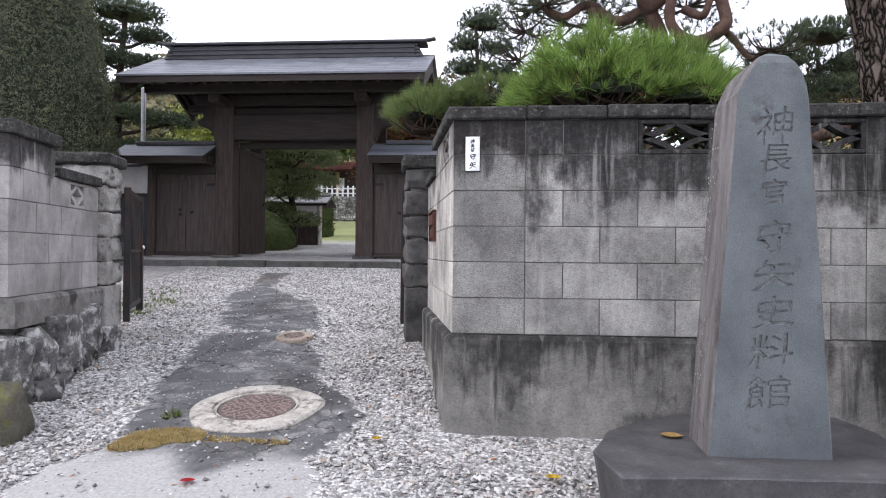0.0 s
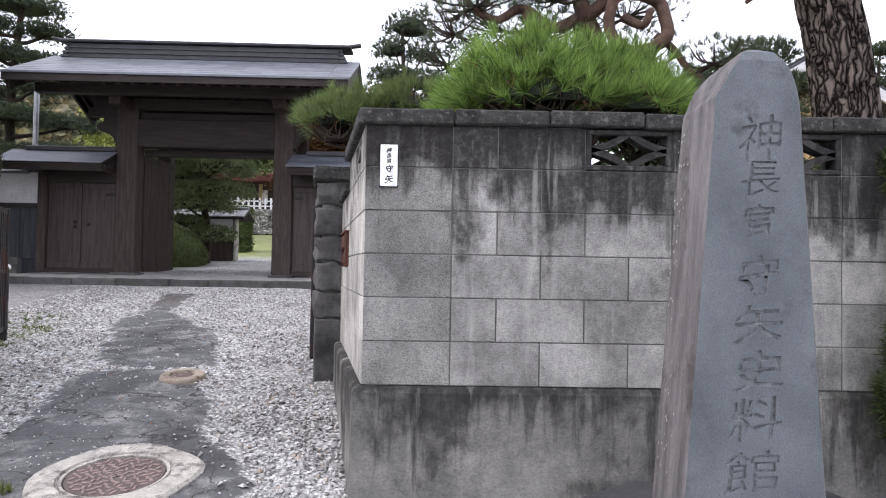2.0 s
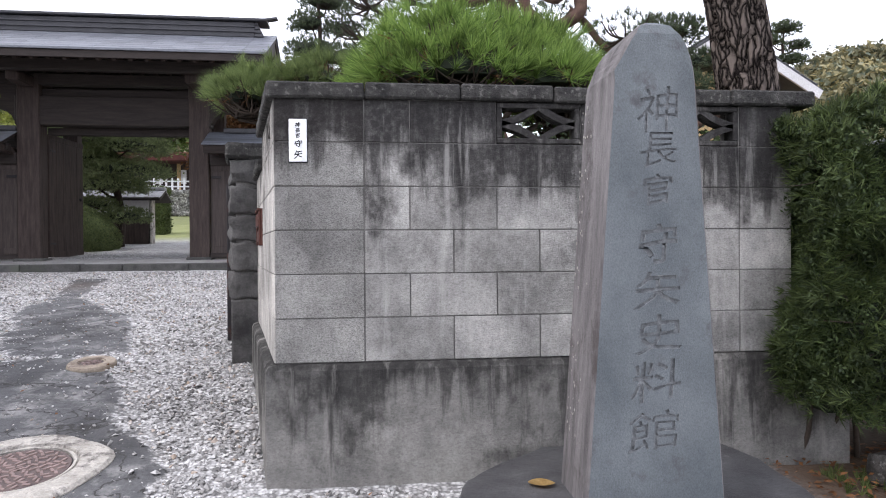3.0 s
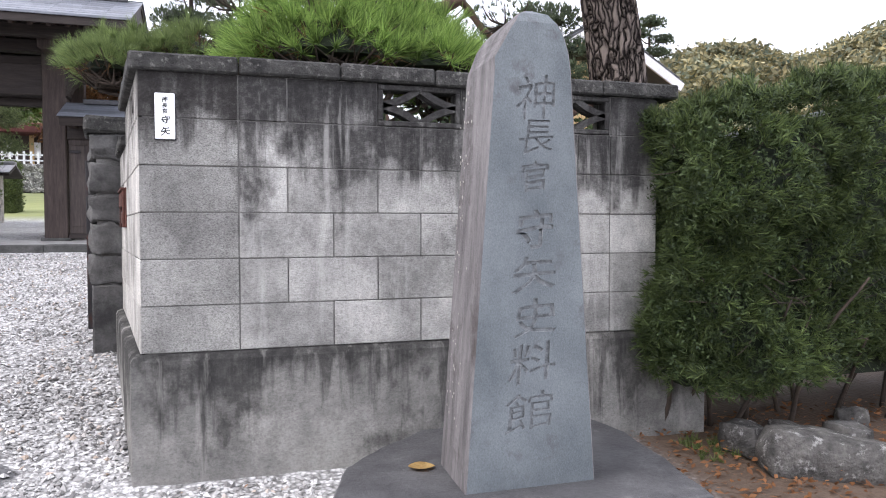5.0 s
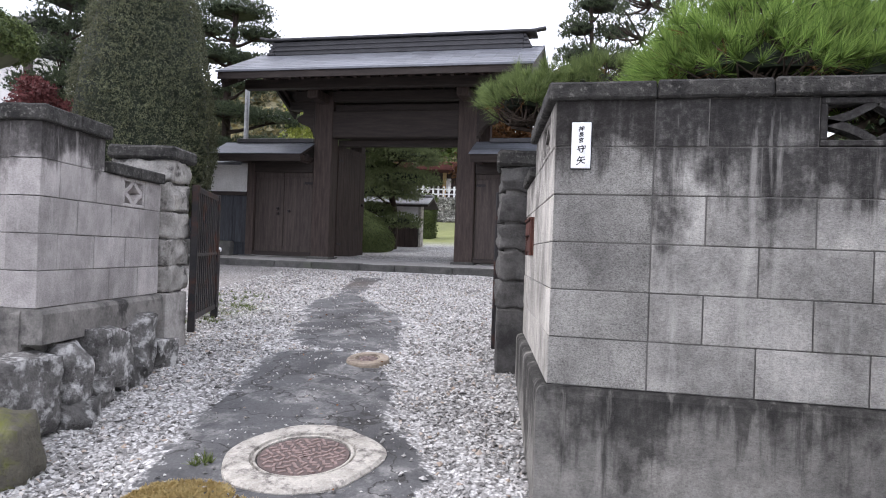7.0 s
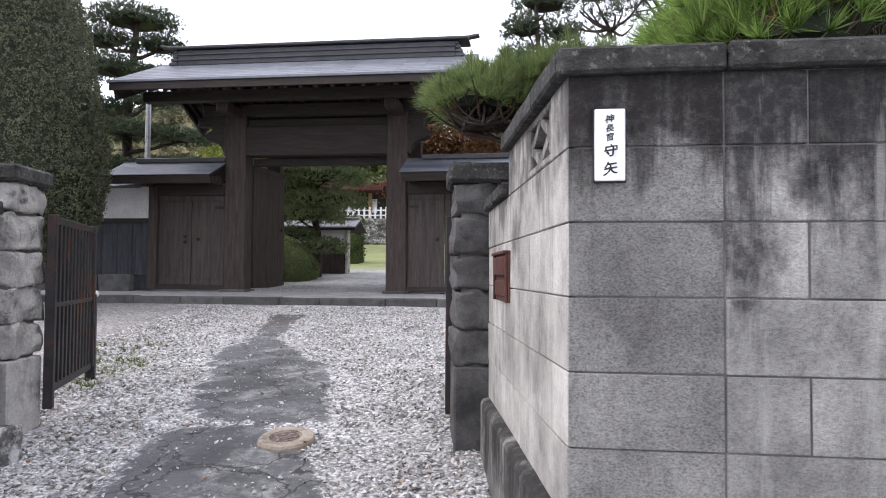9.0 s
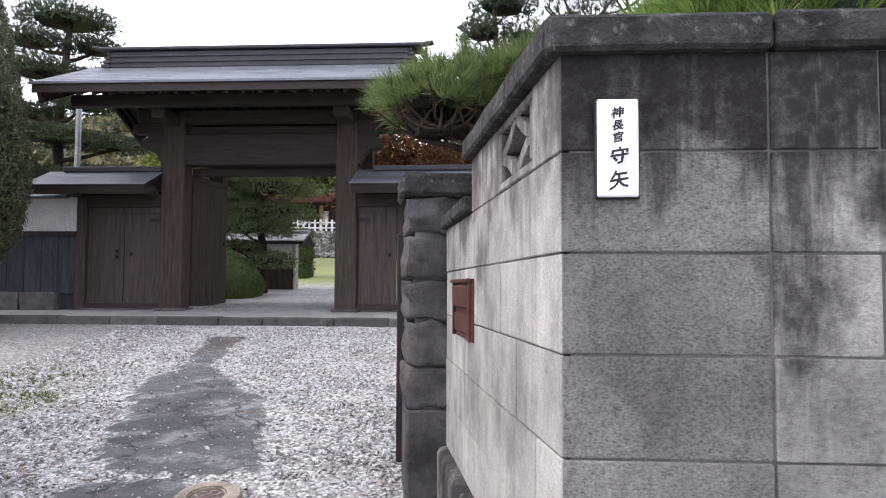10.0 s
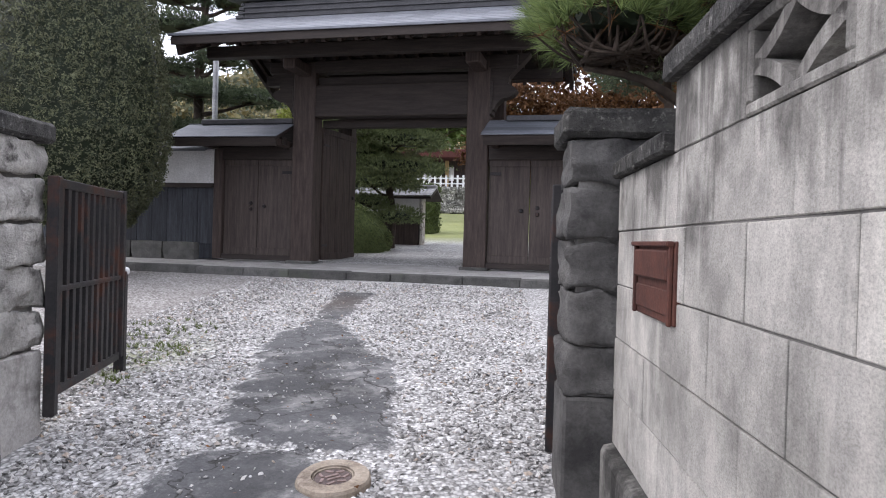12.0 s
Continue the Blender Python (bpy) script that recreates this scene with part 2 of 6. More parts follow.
def leaf_material(name, dark, light, shift=0.35, trans=0.25, scale=1.3):
    m, n, l, b = material(name)
    geo = n.new("ShaderNodeNewGeometry")
    col = mix(n, l, "MIX", dark, light, geo.outputs["Random Per Island"])
    r = ramp(n, [(0.3, grey(1 - shift)), (0.7, grey(1 + shift))])
    l.new(noise_at(n, l, geo.outputs["Position"], scale, 4), r.inputs[0])
    col = mix(n, l, "MULTIPLY", col, r.outputs[0], 1.0)
    l.new(col, b.inputs["Base Color"])
    b.inputs["Roughness"].default_value = 0.6
    b.inputs["Specular IOR Level"].default_value = 0.25
    t = n.new("ShaderNodeBsdfTranslucent")
    l.new(col, t.inputs[0])
    add = n.new("ShaderNodeMixShader")
    add.inputs[0].default_value = trans
    l.new(b.outputs[0], add.inputs[1])
    l.new(t.outputs[0], add.inputs[2])
    l.new(add.outputs[0], n["Material Output"].inputs[0])
    return m


NEEDLE = leaf_material("bright_needles", (0.06, 0.115, 0.025), (0.3, 0.43, 0.11), 0.4, 0.45, 4.5)
NEEDLE_PALE = leaf_material("pale_needles", (0.06, 0.09, 0.034), (0.22, 0.28, 0.1), 0.3, 0.45, 4.0)
NEEDLE_MID = leaf_material("green_needles", (0.042, 0.07, 0.022), (0.15, 0.2, 0.068), 0.3)
NEEDLE_DARK = leaf_material("dark_needles", (0.036, 0.052, 0.032), (0.115, 0.145, 0.078), 0.35)
COURT = leaf_material("courtyard_needles", (0.085, 0.11, 0.055), (0.27, 0.32, 0.15), 0.3, 0.45)
ROUND = leaf_material("round_azalea", (0.07, 0.1, 0.04), (0.23, 0.28, 0.115), 0.25, 0.35)
HEDGE_TIP = leaf_material("hedge_tips", (0.02, 0.034, 0.013), (0.105, 0.14, 0.045), 0.5, 0.2, 4.0)
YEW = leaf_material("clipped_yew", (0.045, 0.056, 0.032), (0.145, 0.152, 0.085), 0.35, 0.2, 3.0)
# Shade inside crowns and hedges, put into the colour of their filler bodies
SHADE = leaf_material("inner_shade_colour", (0.012, 0.018, 0.009), (0.02, 0.028, 0.014), 0.3, 0.1, 5.0)
HEDGE = leaf_material("hedge_leaves", (0.015, 0.026, 0.011), (0.07, 0.1, 0.036), 0.45, 0.2, 4.0)
BROWN = leaf_material("brown_needles", (0.09, 0.04, 0.015), (0.2, 0.1, 0.04))
BUSH = leaf_material("clipped_azalea", (0.04, 0.062, 0.02), (0.13, 0.165, 0.055), 0.3)
MAPLE = leaf_material("maple_leaves", (0.07, 0.02, 0.02), (0.15, 0.05, 0.048), 0.3)
# autumn tree colours, greyed and lifted to paint distance haze into them
HAZED_AUTUMN = leaf_material("hazed_autumn_wood", (0.09, 0.115, 0.085), (0.3, 0.25, 0.12), 0.45, 0.2, 0.06)
YELLOWGREEN = leaf_material("yellow_green_wood", (0.12, 0.15, 0.03), (0.3, 0.32, 0.08), 0.3)
GRASSM = leaf_material("grass_blades", (0.06, 0.09, 0.025), (0.17, 0.2, 0.07), 0.3)
DRYLEAF = leaf_material("fallen_leaves", (0.12, 0.05, 0.02), (0.3, 0.14, 0.06), 0.3)
GINKGO = surface("yellow_leaf", (0.55, 0.36, 0.04), (0.68, 0.48, 0.08), 30, 90)
TANLEAF = surface("tan_leaf", (0.42, 0.27, 0.09), (0.6, 0.42, 0.18), 30, 90)
LICHEN = surface("pale_lichen", (0.28, 0.27, 0.24), (0.46, 0.44, 0.39), 30, 120)
REDLEAF = surface("red_leaf", (0.4, 0.025, 0.03), (0.5, 0.05, 0.05), 30, 90)


def stone_material():
    m, n, l, b = material("gravel_stone")
    geo = n.new("ShaderNodeNewGeometry")
    r = ramp(n, [(0.0, (0.13, 0.125, 0.12)), (0.3, (0.29, 0.28, 0.268)), (0.68, (0.49, 0.48, 0.462)), (0.9, (0.62, 0.61, 0.595)), (1.0, (0.34, 0.26, 0.19))])
    l.new(geo.outputs["Random Per Island"], r.inputs[0])
    g = ramp(n, [(0.3, grey(0.75)), (0.7, grey(1.1))])
    l.new(noise_at(n, l, geo.outputs["Position"], 90, 3), g.inputs[0])
    l.new(mix(n, l, "MULTIPLY", r.outputs[0], g.outputs[0], 1.0), b.inputs["Base Color"])
    b.inputs["Roughness"].default_value = 0.8
    return m


def ground_material():
    """Gravel drive with bare asphalt, brown earth and lawn, shared out by three masks of the sheet."""
    m, n, l, b = material("gravel_and_asphalt")
    geo = n.new("ShaderNodeNewGeometry")
    p = geo.outputs["Position"]
    vor = n.new("ShaderNodeTexVoronoi")
    vor.inputs["Scale"].default_value = 42
    l.new(p, vor.inputs["Vector"])
    sep = n.new("ShaderNodeSeparateColor")
    l.new(vor.outputs["Color"], sep.inputs[0])
    st = ramp(n, [(0.0, (0.24, 0.234, 0.222)), (0.4, (0.5, 0.49, 0.475)), (0.8, (0.7, 0.69, 0.675)), (1.0, (0.8, 0.79, 0.78))])
    l.new(sep.outputs[0], st.inputs[0])
    gap = ramp(n, [(0.3, grey(0.95)), (0.7, grey(0.3))])
    l.new(vor.outputs["Distance"], gap.inputs[0])
    gravel = mix(n, l, "MULTIPLY", st.outputs[0], gap.outputs[0], 0.8)
    damp = ramp(n, [(0.35, grey(0.75)), (0.65, grey(1.1))])
    l.new(noise_at(n, l, p, 0.9, 5), damp.inputs[0])
    gravel = mix(n, l, "MULTIPLY", gravel, damp.outputs[0], 1.0)

    def mask(name):
        a = n.new("ShaderNodeAttribute")
        a.attribute_name = name
        return a.outputs["Fac"]

    fine = noise_at(n, l, p, 55, 5, 0.7)
    blot = noise_at(n, l, p, 2.9, 8, 0.7)
    tar = mix(n, l, "MIX", (0.1, 0.1, 0.102), (0.27, 0.264, 0.256), ramp_out(n, l, blot, 0.5, 0.64))
    dark_spot = noise_at(n, l, p, 6.5, 7, 0.7)
    tar = mix(n, l, "MIX", tar, (0.07, 0.07, 0.072), mix(n, l, "MULTIPLY", ramp_out(n, l, dark_spot, 0.52, 0.6), grey(0.75), 1.0))
    wet = noise_at(n, l, p, 1.3, 4, 0.6)
    tar = mix(n, l, "MULTIPLY", tar, grey(0.6), ramp_out(n, l, wet, 0.48, 0.6))
    cr = n.new("ShaderNodeTexVoronoi")
    cr.feature = "DISTANCE_TO_EDGE"
    cr.inputs["Scale"].default_value = 1.7
    wp = n.new("ShaderNodeVectorMath")
    wp.operation = "MULTIPLY_ADD"
    nz = n.new("ShaderNodeTexNoise")
    nz.inputs["Scale"].default_value, nz.inputs["Detail"].default_value = 5, 5
    l.new(p, nz.inputs["Vector"])
    l.new(nz.outputs["Color"], wp.inputs[0])
    wp.inputs[1].default_value = (0.5, 0.5, 0.0)
    l.new(p, wp.inputs[2])
    l.new(wp.outputs[0], cr.inputs["Vector"])
    tar = mix(n, l, "MIX", (0.03, 0.028, 0.026), tar, ramp_out(n, l, cr.outputs["Distance"], 0.004, 0.02))
    tar = mix(n, l, "MIX", tar, (0.36, 0.355, 0.345), mask("pale"))
    fg = ramp(n, [(0.3, grey(0.6)), (0.7, grey(1.2))])
    l.new(fine, fg.inputs[0])
    tar = mix(n, l, "MULTIPLY", tar, fg.outputs[0], 0.8)
    edge = n.new("ShaderNodeMath")
    l.new(mask("bare"), edge.inputs[0])
    wob = n.new("ShaderNodeMath")
    wob.operation = "MULTIPLY_ADD"
    l.new(noise_at(n, l, p, 9, 6, 0.75), wob.inputs[0])
    wob.inputs[1].default_value, wob.inputs[2].default_value = 1.3, -0.65
    l.new(wob.outputs[0], edge.inputs[1])
    col = mix(n, l, "MIX", gravel, tar, ramp_out(n, l, edge.outputs[0], 0.42, 0.55))
    earth = mix(n, l, "MIX", (0.05, 0.035, 0.025), (0.13, 0.085, 0.055), fine)
    col = mix(n, l, "MIX", col, earth, mask("earth"))
    lawn = mix(n, l, "MIX", (0.12, 0.15, 0.045), (0.27, 0.28, 0.1), noise_at(n, l, p, 1.5, 5))
    col = mix(n, l, "MIX", col, lawn, mask("lawn"))
    l.new(col, b.inputs["Base Color"])
    b.inputs["Roughness"].default_value = 0.85
    hgt = mix(n, l, "MIX", vor.outputs["Distance"], fine, ramp_out(n, l, edge.outputs[0], 0.42, 0.55))
    bump(n, l, hgt, 0.5, 0.01, b)
    return m


GRAVEL = stone_material()
GROUND = ground_material()


# ---- building blocks ----
def world_of(ob):
    m = ob.matrix_parent_inverse @ ob.matrix_basis
    return world_of(ob.parent) @ m if ob.parent else ob.matrix_basis.copy()


def under(ob, parent):
    """Makes ob a part of parent, with its own pose given in the world."""
    ob.parent = parent
    ob.matrix_parent_inverse = world_of(parent).inverted()


def mesh_of(name, verts, faces, mats, smooth=False):
    me = bpy.data.meshes.new(name)
    me.from_pydata(verts, [], faces)
    me.update()
    for m in (mats if isinstance(mats, (list, tuple)) else [mats]):
        me.materials.append(m)
    if smooth:
        me.polygons.foreach_set("use_smooth", [True] * len(me.polygons))
    return me


def part(name, bm, mat, parent=None, label="", at=None, smooth=False):
    """One bmesh as one mesh object, under parent if there is one."""
    me = bpy.data.meshes.new(name)
    bm.to_mesh(me)
    bm.free()
    me.materials.append(mat)
    if smooth:
        me.polygons.foreach_set("use_smooth", [True] * len(me.polygons))
    ob = new(name, me)
    if parent:
        under(ob, parent)
    if at is not None:
        ob.matrix_basis = at
    if label:
        ob["label"] = label
    return ob


def child(name, me, parent, m=None, label=""):
    ob = new(name, me)
    under(ob, parent)
    if m is not None:
        ob.matrix_basis = m
    if label:
        ob["label"] = label
    return ob


def empty(name, m, label, category, group="", kind=""):
    ob = new(name)
    ob.matrix_basis = m
    return tagged(ob, label, category, group, kind)


def box(bm, x0, x1, y0, y1, z0, z1, bevel=0.0, m=None):
    r = bmesh.ops.create_cube(bm, size=1)
    t = Matrix.Translation(((x0 + x1) / 2, (y0 + y1) / 2, (z0 + z1) / 2)) @ Matrix.Diagonal((x1 - x0, y1 - y0, z1 - z0, 1))
    bmesh.ops.transform(bm, matrix=(m or Matrix()) @ t, verts=r["verts"])
    if bevel:
        edges = list({e for v in r["verts"] for e in v.link_edges})
        bmesh.ops.bevel(bm, geom=edges, offset=bevel, segments=1, affect="EDGES")
    return bm


def boxed(*a, **k):
    return box(bmesh.new(), *a, **k)


def rough_box(w, d, h, cuts, amount, seed, keep=0.5, freq=6.0):
    """A stone: a box cut into a grid, its faces pushed in and out."""
    bm = bmesh.new()
    bmesh.ops.create_cube(bm, size=1)
    bmesh.ops.subdivide_edges(bm, edges=bm.edges[:], cuts=cuts, use_grid_fill=True)
    for v in bm.verts:
        c = v.co.copy()
        ball = c.normalized() * 0.62
        c = c.lerp(ball, 1 - keep)
        q = Vector((c.x * w, c.y * d, c.z * h))
        s = noise.noise_vector(q * freq + Vector((seed * 7.3, seed * 3.1, seed)))
        v.co = q + s * amount
    return bm


def tube(points, radii, sides=7):
    """Verts and faces of a round limb along points."""
    verts, faces = [], []
    pts = [Vector(p) for p in points]
    for i, p in enumerate(pts):
        d = (pts[min(i + 1, len(pts) - 1)] - pts[max(i - 1, 0)]).normalized()
        a = d.orthogonal().normalized() if i == 0 else (a - d * a.dot(d)).normalized()
        b = d.cross(a)
        for k in range(sides):
            t = 2 * math.pi * k / sides
            verts.append(p + (a * math.cos(t) + b * math.sin(t)) * radii[i])
    for i in range(len(pts) - 1):
        for k in range(sides):
            j = (k + 1) % sides
            faces.append((i * sides + k, i * sides + j, (i + 1) * sides + j, (i + 1) * sides + k))
    faces.append(tuple(range(sides))[::-1])
    faces.append(tuple(range((len(pts) - 1) * sides, len(pts) * sides)))
    return verts, faces


def join_tubes(list_of):
    verts, faces = [], []
    for v, f in list_of:
        o = len(verts)
        verts += v
        faces += [tuple(i + o for i in q) for q in f]
    return verts, faces


def limb(points, r0, r1, wobble=0.0, steps=4, sides=7):
    """A limb through points, smoothed, with radii from r0 to r1."""
    pts = [Vector(p) for p in points]
    out = []
    n = len(pts)
    for i in range(n - 1):
        p0, p1, p2, p3 = pts[max(i - 1, 0)], pts[i], pts[i + 1], pts[min(i + 2, n - 1)]
        for s in range(steps):
            t = s / steps
            q = 0.5 * ((2 * p1) + (p2 - p0) * t + (2 * p0 - 5 * p1 + 4 * p2 - p3) * t * t + (3 * p1 - p0 - 3 * p2 + p3) * t ** 3)
            out.append(q + noise.noise_vector(q * 3) * wobble)
    out.append(pts[-1])
    k = len(out) - 1
    return tube(out, [r0 + (r1 - r0) * i / k for i in range(k + 1)], sides)


def tufts(rng, centres, ups, length, count, width, spread):
    """Needle tufts: slim triangles that fan out from each centre round its up direction."""
    c = np.repeat(np.asarray(centres), count, axis=0)
    u = np.repeat(np.asarray(ups), count, axis=0)
    d = u + rng.normal(0, spread, c.shape)
    d /= np.linalg.norm(d, axis=1)[:, None] + 1e-9
    side = np.cross(d, rng.normal(0, 1, c.shape))
    side /= np.linalg.norm(side, axis=1)[:, None] + 1e-9
    ln = length * rng.uniform(0.6, 1.15, (len(c), 1))
    v = np.empty((len(c), 3, 3))
    v[:, 0], v[:, 1], v[:, 2] = c - side * width / 2, c + side * width / 2, c + d * ln
    return v.reshape(-1, 3)


def leaves(rng, centres, ups, size, count, spread):
    """Small diamond leaves scattered near each centre."""
    c = np.repeat(np.asarray(centres), count, axis=0) + rng.normal(0, size * 0.9, (len(centres) * count, 3))
    u = np.repeat(np.asarray(ups), count, axis=0) + rng.normal(0, spread, c.shape)
    u /= np.linalg.norm(u, axis=1)[:, None] + 1e-9
    a = np.cross(u, rng.normal(0, 1, c.shape))
    a /= np.linalg.norm(a, axis=1)[:, None] + 1e-9
    b = np.cross(u, a)
    s = size * rng.uniform(0.6, 1.3, (len(c), 1))
    v = np.empty((len(c), 4, 3))
    v[:, 0], v[:, 1], v[:, 2], v[:, 3] = c - a * s, c - b * s * 0.45, c + a * s, c + b * s * 0.45 + u * s * 0.2
    return v.reshape(-1, 3)


def soup(name, verts, corners, mat, parent=None, label=""):
    """A mesh of separate triangles or quads from an array of corners."""
    n = len(verts) // corners
    me = bpy.data.meshes.new(name)
    me.vertices.add(len(verts))
    me.vertices.foreach_set("co", verts.astype(np.float32).ravel())
    me.loops.add(len(verts))
    me.loops.foreach_set("vertex_index", np.arange(len(verts), dtype=np.int32))
    me.polygons.add(n)
    me.polygons.foreach_set("loop_start", np.arange(0, len(verts), corners, dtype=np.int32))
    me.update(calc_edges=True)
    me.materials.append(mat)
    ob = new(name, me)
    if parent:
        under(ob, parent)
    if label:
        ob["label"] = label
    return ob


def dome(rng, n, centre, radii, low=-0.35, jitter=0.12):
    """Points and outward directions over the upper part of an uneven ellipsoid."""
    d = rng.normal(0, 1, (n * 3, 3))
    d /= np.linalg.norm(d, axis=1)[:, None]
    d = d[d[:, 2] > low][:n]
    r = np.asarray(radii)
    lump = np.array([0.5 * noise.noise(Vector(q) * 2.6 + Vector(centre)) for q in d])
    k = (1 + lump * 0.35 + rng.normal(0, jitter * 0.4, len(d)))[:, None]
    return np.asarray(centre) + d * r * k, d / r / np.linalg.norm(d / r, axis=1)[:, None]


GY = (-900, -60, -0.2, 2, 4, 6.1, 8, 12.5, 14, 19, 25, 37, 60, 900)
GZ = (-6, -4, 0.0, 0.2, 0.415, 0.70, 0.87, 1.21, 1.38, 1.70, 2.1, 3.3, 4.4, 6)


def ground_z(x, y):
    return float(np.interp(y, GY, GZ))


# ---- ground: one sheet with the drive on it ----
BARE = (
    ((-2.1, 3.5), (-2.32, 4.2), (-2.56, 5.5), (-2.62, 6.3), (-2.1, 6.42), (-1.5, 5.8), (-1.28, 4.9), (-0.92, 4.55), (-0.8, 4.2), (-1.05, 3.5)),
    ((-2.75, 6.6), (-3.0, 7.5), (-3.5, 8.8), (-3.45, 9.9), (-2.8, 8.95), (-2.22, 8.2), (-1.82, 7.0), (-1.72, 6.5), (-2.15, 6.42)),
    ((-3.5, 9.6), (-3.95, 11.4), (-3.5, 11.5), (-3.25, 9.7)),
    ((-2.35, 3.35), (-2.12, 3.62), (-1.05, 3.66), (-0.85, 3.1), (-0.9, 0.9), (-2.0, 0.9)),
)


def inside(x, y, ring):
    """How far a point lies within a closed outline, negative outside it."""
    best, odd = 9.0, False
    for k, (ax, ay) in enumerate(ring):
        bx, by = ring[(k + 1) % len(ring)]
        dx, dy = bx - ax, by - ay
        t = min(1.0, max(0.0, ((x - ax) * dx + (y - ay) * dy) / (dx * dx + dy * dy)))
        best = min(best, math.hypot(x - ax - dx * t, y - ay - dy * t))
        if (ay > y) != (by > y) and x < ax + (y - ay) / (by - ay) * dx:
            odd = not odd
    return best if odd else -best


def bare_mask(x, y):
    """1 on the bare asphalt of the drive, 0 on the gravel."""
    w = 0.2 * noise.noise(Vector((x * 1.7, y * 1.7, 3))) + 0.16 * noise.noise(Vector((x * 5, y * 5, 7)))
    return min(1.0, max(0.0, 0.5 + 2.6 * max(inside(x, y, ring) for ring in BARE) + w))


def surface_z(x, y):
    """Height of the drive with the crust of asphalt on it."""
    return ground_z(x, y) + 0.016 * min(1.0, max(0.0, (bare_mask(x, y) - 0.42) * 6))


def pale_mask(x, y):
    """1 on the strip of old pale concrete nearest the street."""
    return min(1.0, max(0.0, (3.55 - y) * 6 + 2 * noise.noise(Vector((x * 3, y * 3, 5)))))


def earth_mask(x, y):
    k = min(1.0, max(0.0, (x - 2.05) * 3)) * min(1.0, max(0.0, (y - 2.2) * 1.5))
    if x > -0.2 and y > 4.3:
        k = 1.0
    if y > 6.5 and y < 12.6:
        k = max(k, min(1.0, max(0.0, -3.9 - x)) * 0.35, min(1.0, max(0.0, x + 1.0)))
    b = math.hypot((x + 3.6) / 0.7, (y - 10.6) / 0.8)
    k = max(k, 0.45 * max(0.0, 1 - b))
    return min(1.0, k)


def lawn_mask(x, y):
    k = min(1.0, max(0.0, (y - 20.0) * 0.8))
    d = math.hypot((x + 4.1) / 0.5, (y - 7.9) / 0.9)
    return max(k, 0.6 * max(0.0, 1 - d), 1.0 if y > 26 else 0.0)


def lines(fine0, fine1, step, far):
    mid = list(np.arange(fine0, fine1 + 1e-6, step))
    out, d = [], step
    while d < far:
        d *= 1.5
        out.append(d)
    return [fine0 - q for q in reversed(out)] + mid + [fine1 + q for q in out]


def make_ground():
    xs, ys = lines(-5.2, 4.6, 0.07, 900), lines(0.4, 13.5, 0.07, 900)
    verts, bare, earth, lawn, pale = [], [], [], [], []
    for y in ys:
        for x in xs:
            near = -6 < x < 5 and -1 < y < 14
            dz = 0.0
            b = bare_mask(x, y) if near else 0.0
            if near:
                dz = 0.012 * noise.noise(Vector((x * 2, y * 2, 0))) + 0.006 * noise.noise(Vector((x * 7, y * 7, 1)))
            verts.append((x, y, (surface_z(x, y) if near else ground_z(x, y)) + dz))
            bare.append(b)
            pale.append(pale_mask(x, y) if near else 0.0)
            earth.append(earth_mask(x, y))
            lawn.append(lawn_mask(x, y))
    nx = len(xs)
    faces = [(j * nx + i, j * nx + i + 1, (j + 1) * nx + i + 1, (j + 1) * nx + i) for j in range(len(ys) - 1) for i in range(nx - 1)]
    me = mesh_of("ground", verts, faces, GROUND, True)
    for name, values in (("bare", bare), ("earth", earth), ("lawn", lawn), ("pale", pale)):
        me.attributes.new(name, "FLOAT", "POINT").data.foreach_set("value", values)
    tagged(new("ground", me), "gravel drive over worn asphalt, rising towards the gate", "ground", kind="structure")


make_ground()


def make_gravel():
    """Loose stones of the drive, thinner where the asphalt lies bare."""
    rng = np.random.default_rng(4)
    base = np.array([(1, 0, 0), (-0.9, 0.2, 0), (0.1, 0.85, 0.1), (-0.1, -0.9, 0), (0, 0.1, 0.62), (0, 0, -0.5)])
    tri = np.array([(0, 2, 4), (2, 1, 4), (1, 3, 4), (3, 0, 4), (2, 0, 5), (1, 2, 5), (3, 1, 5), (0, 3, 5)])
    verts, faces, count = [], [], 0
    for _ in range(92000):
        y = 1.6 + 10.8 * rng.random() ** 1.55
        x = rng.uniform(-4.6, 1.3) - 0.1 * (y - 3)
        if x > -0.26 - 0.176 * (y - 4.0) and y > 3.95 or (x < -3.05 - 0.2 * (y - 4.2) and y < 6.2) or (x > 0.55 and y > 2.9):
            continue
        if math.hypot(x + 1.52, y - 4.3) < 0.41 or math.hypot(x + 1.81, y - 6.1) < 0.17:
            continue
        bare = bare_mask(x, y) > 0.42
        if bare and rng.random() > 0.13:
            continue
        s = rng.uniform(0.007, 0.02) * (1.25 if rng.random() < 0.12 else 1) * (0.5 if bare and rng.random() < 0.85 else 1)
        a = rng.uniform(0, 6.28)
        c, d = math.cos(a), math.sin(a)
        q = base * (s * rng.uniform(0.7, 1.3, 3)) + rng.normal(0, s * 0.16, (6, 3))
        tilt = rng.normal(0, 0.35)
        q = np.stack([q[:, 0] * c - q[:, 1] * d, q[:, 0] * d + q[:, 1] * c, q[:, 2] + q[:, 0] * tilt], 1)
        q += (x, y, (surface_z if bare else ground_z)(x, y) + s * 0.3)
        verts.append(q)
        faces.append(tri + 6 * count)
        count += 1
    verts, faces = np.concatenate(verts), np.concatenate(faces)
    me = mesh_of("gravel", verts.tolist(), faces.tolist(), GRAVEL)
    tagged(new("gravel", me), "loose pale grey gravel strewn over the drive", "gravel", kind="stuff")


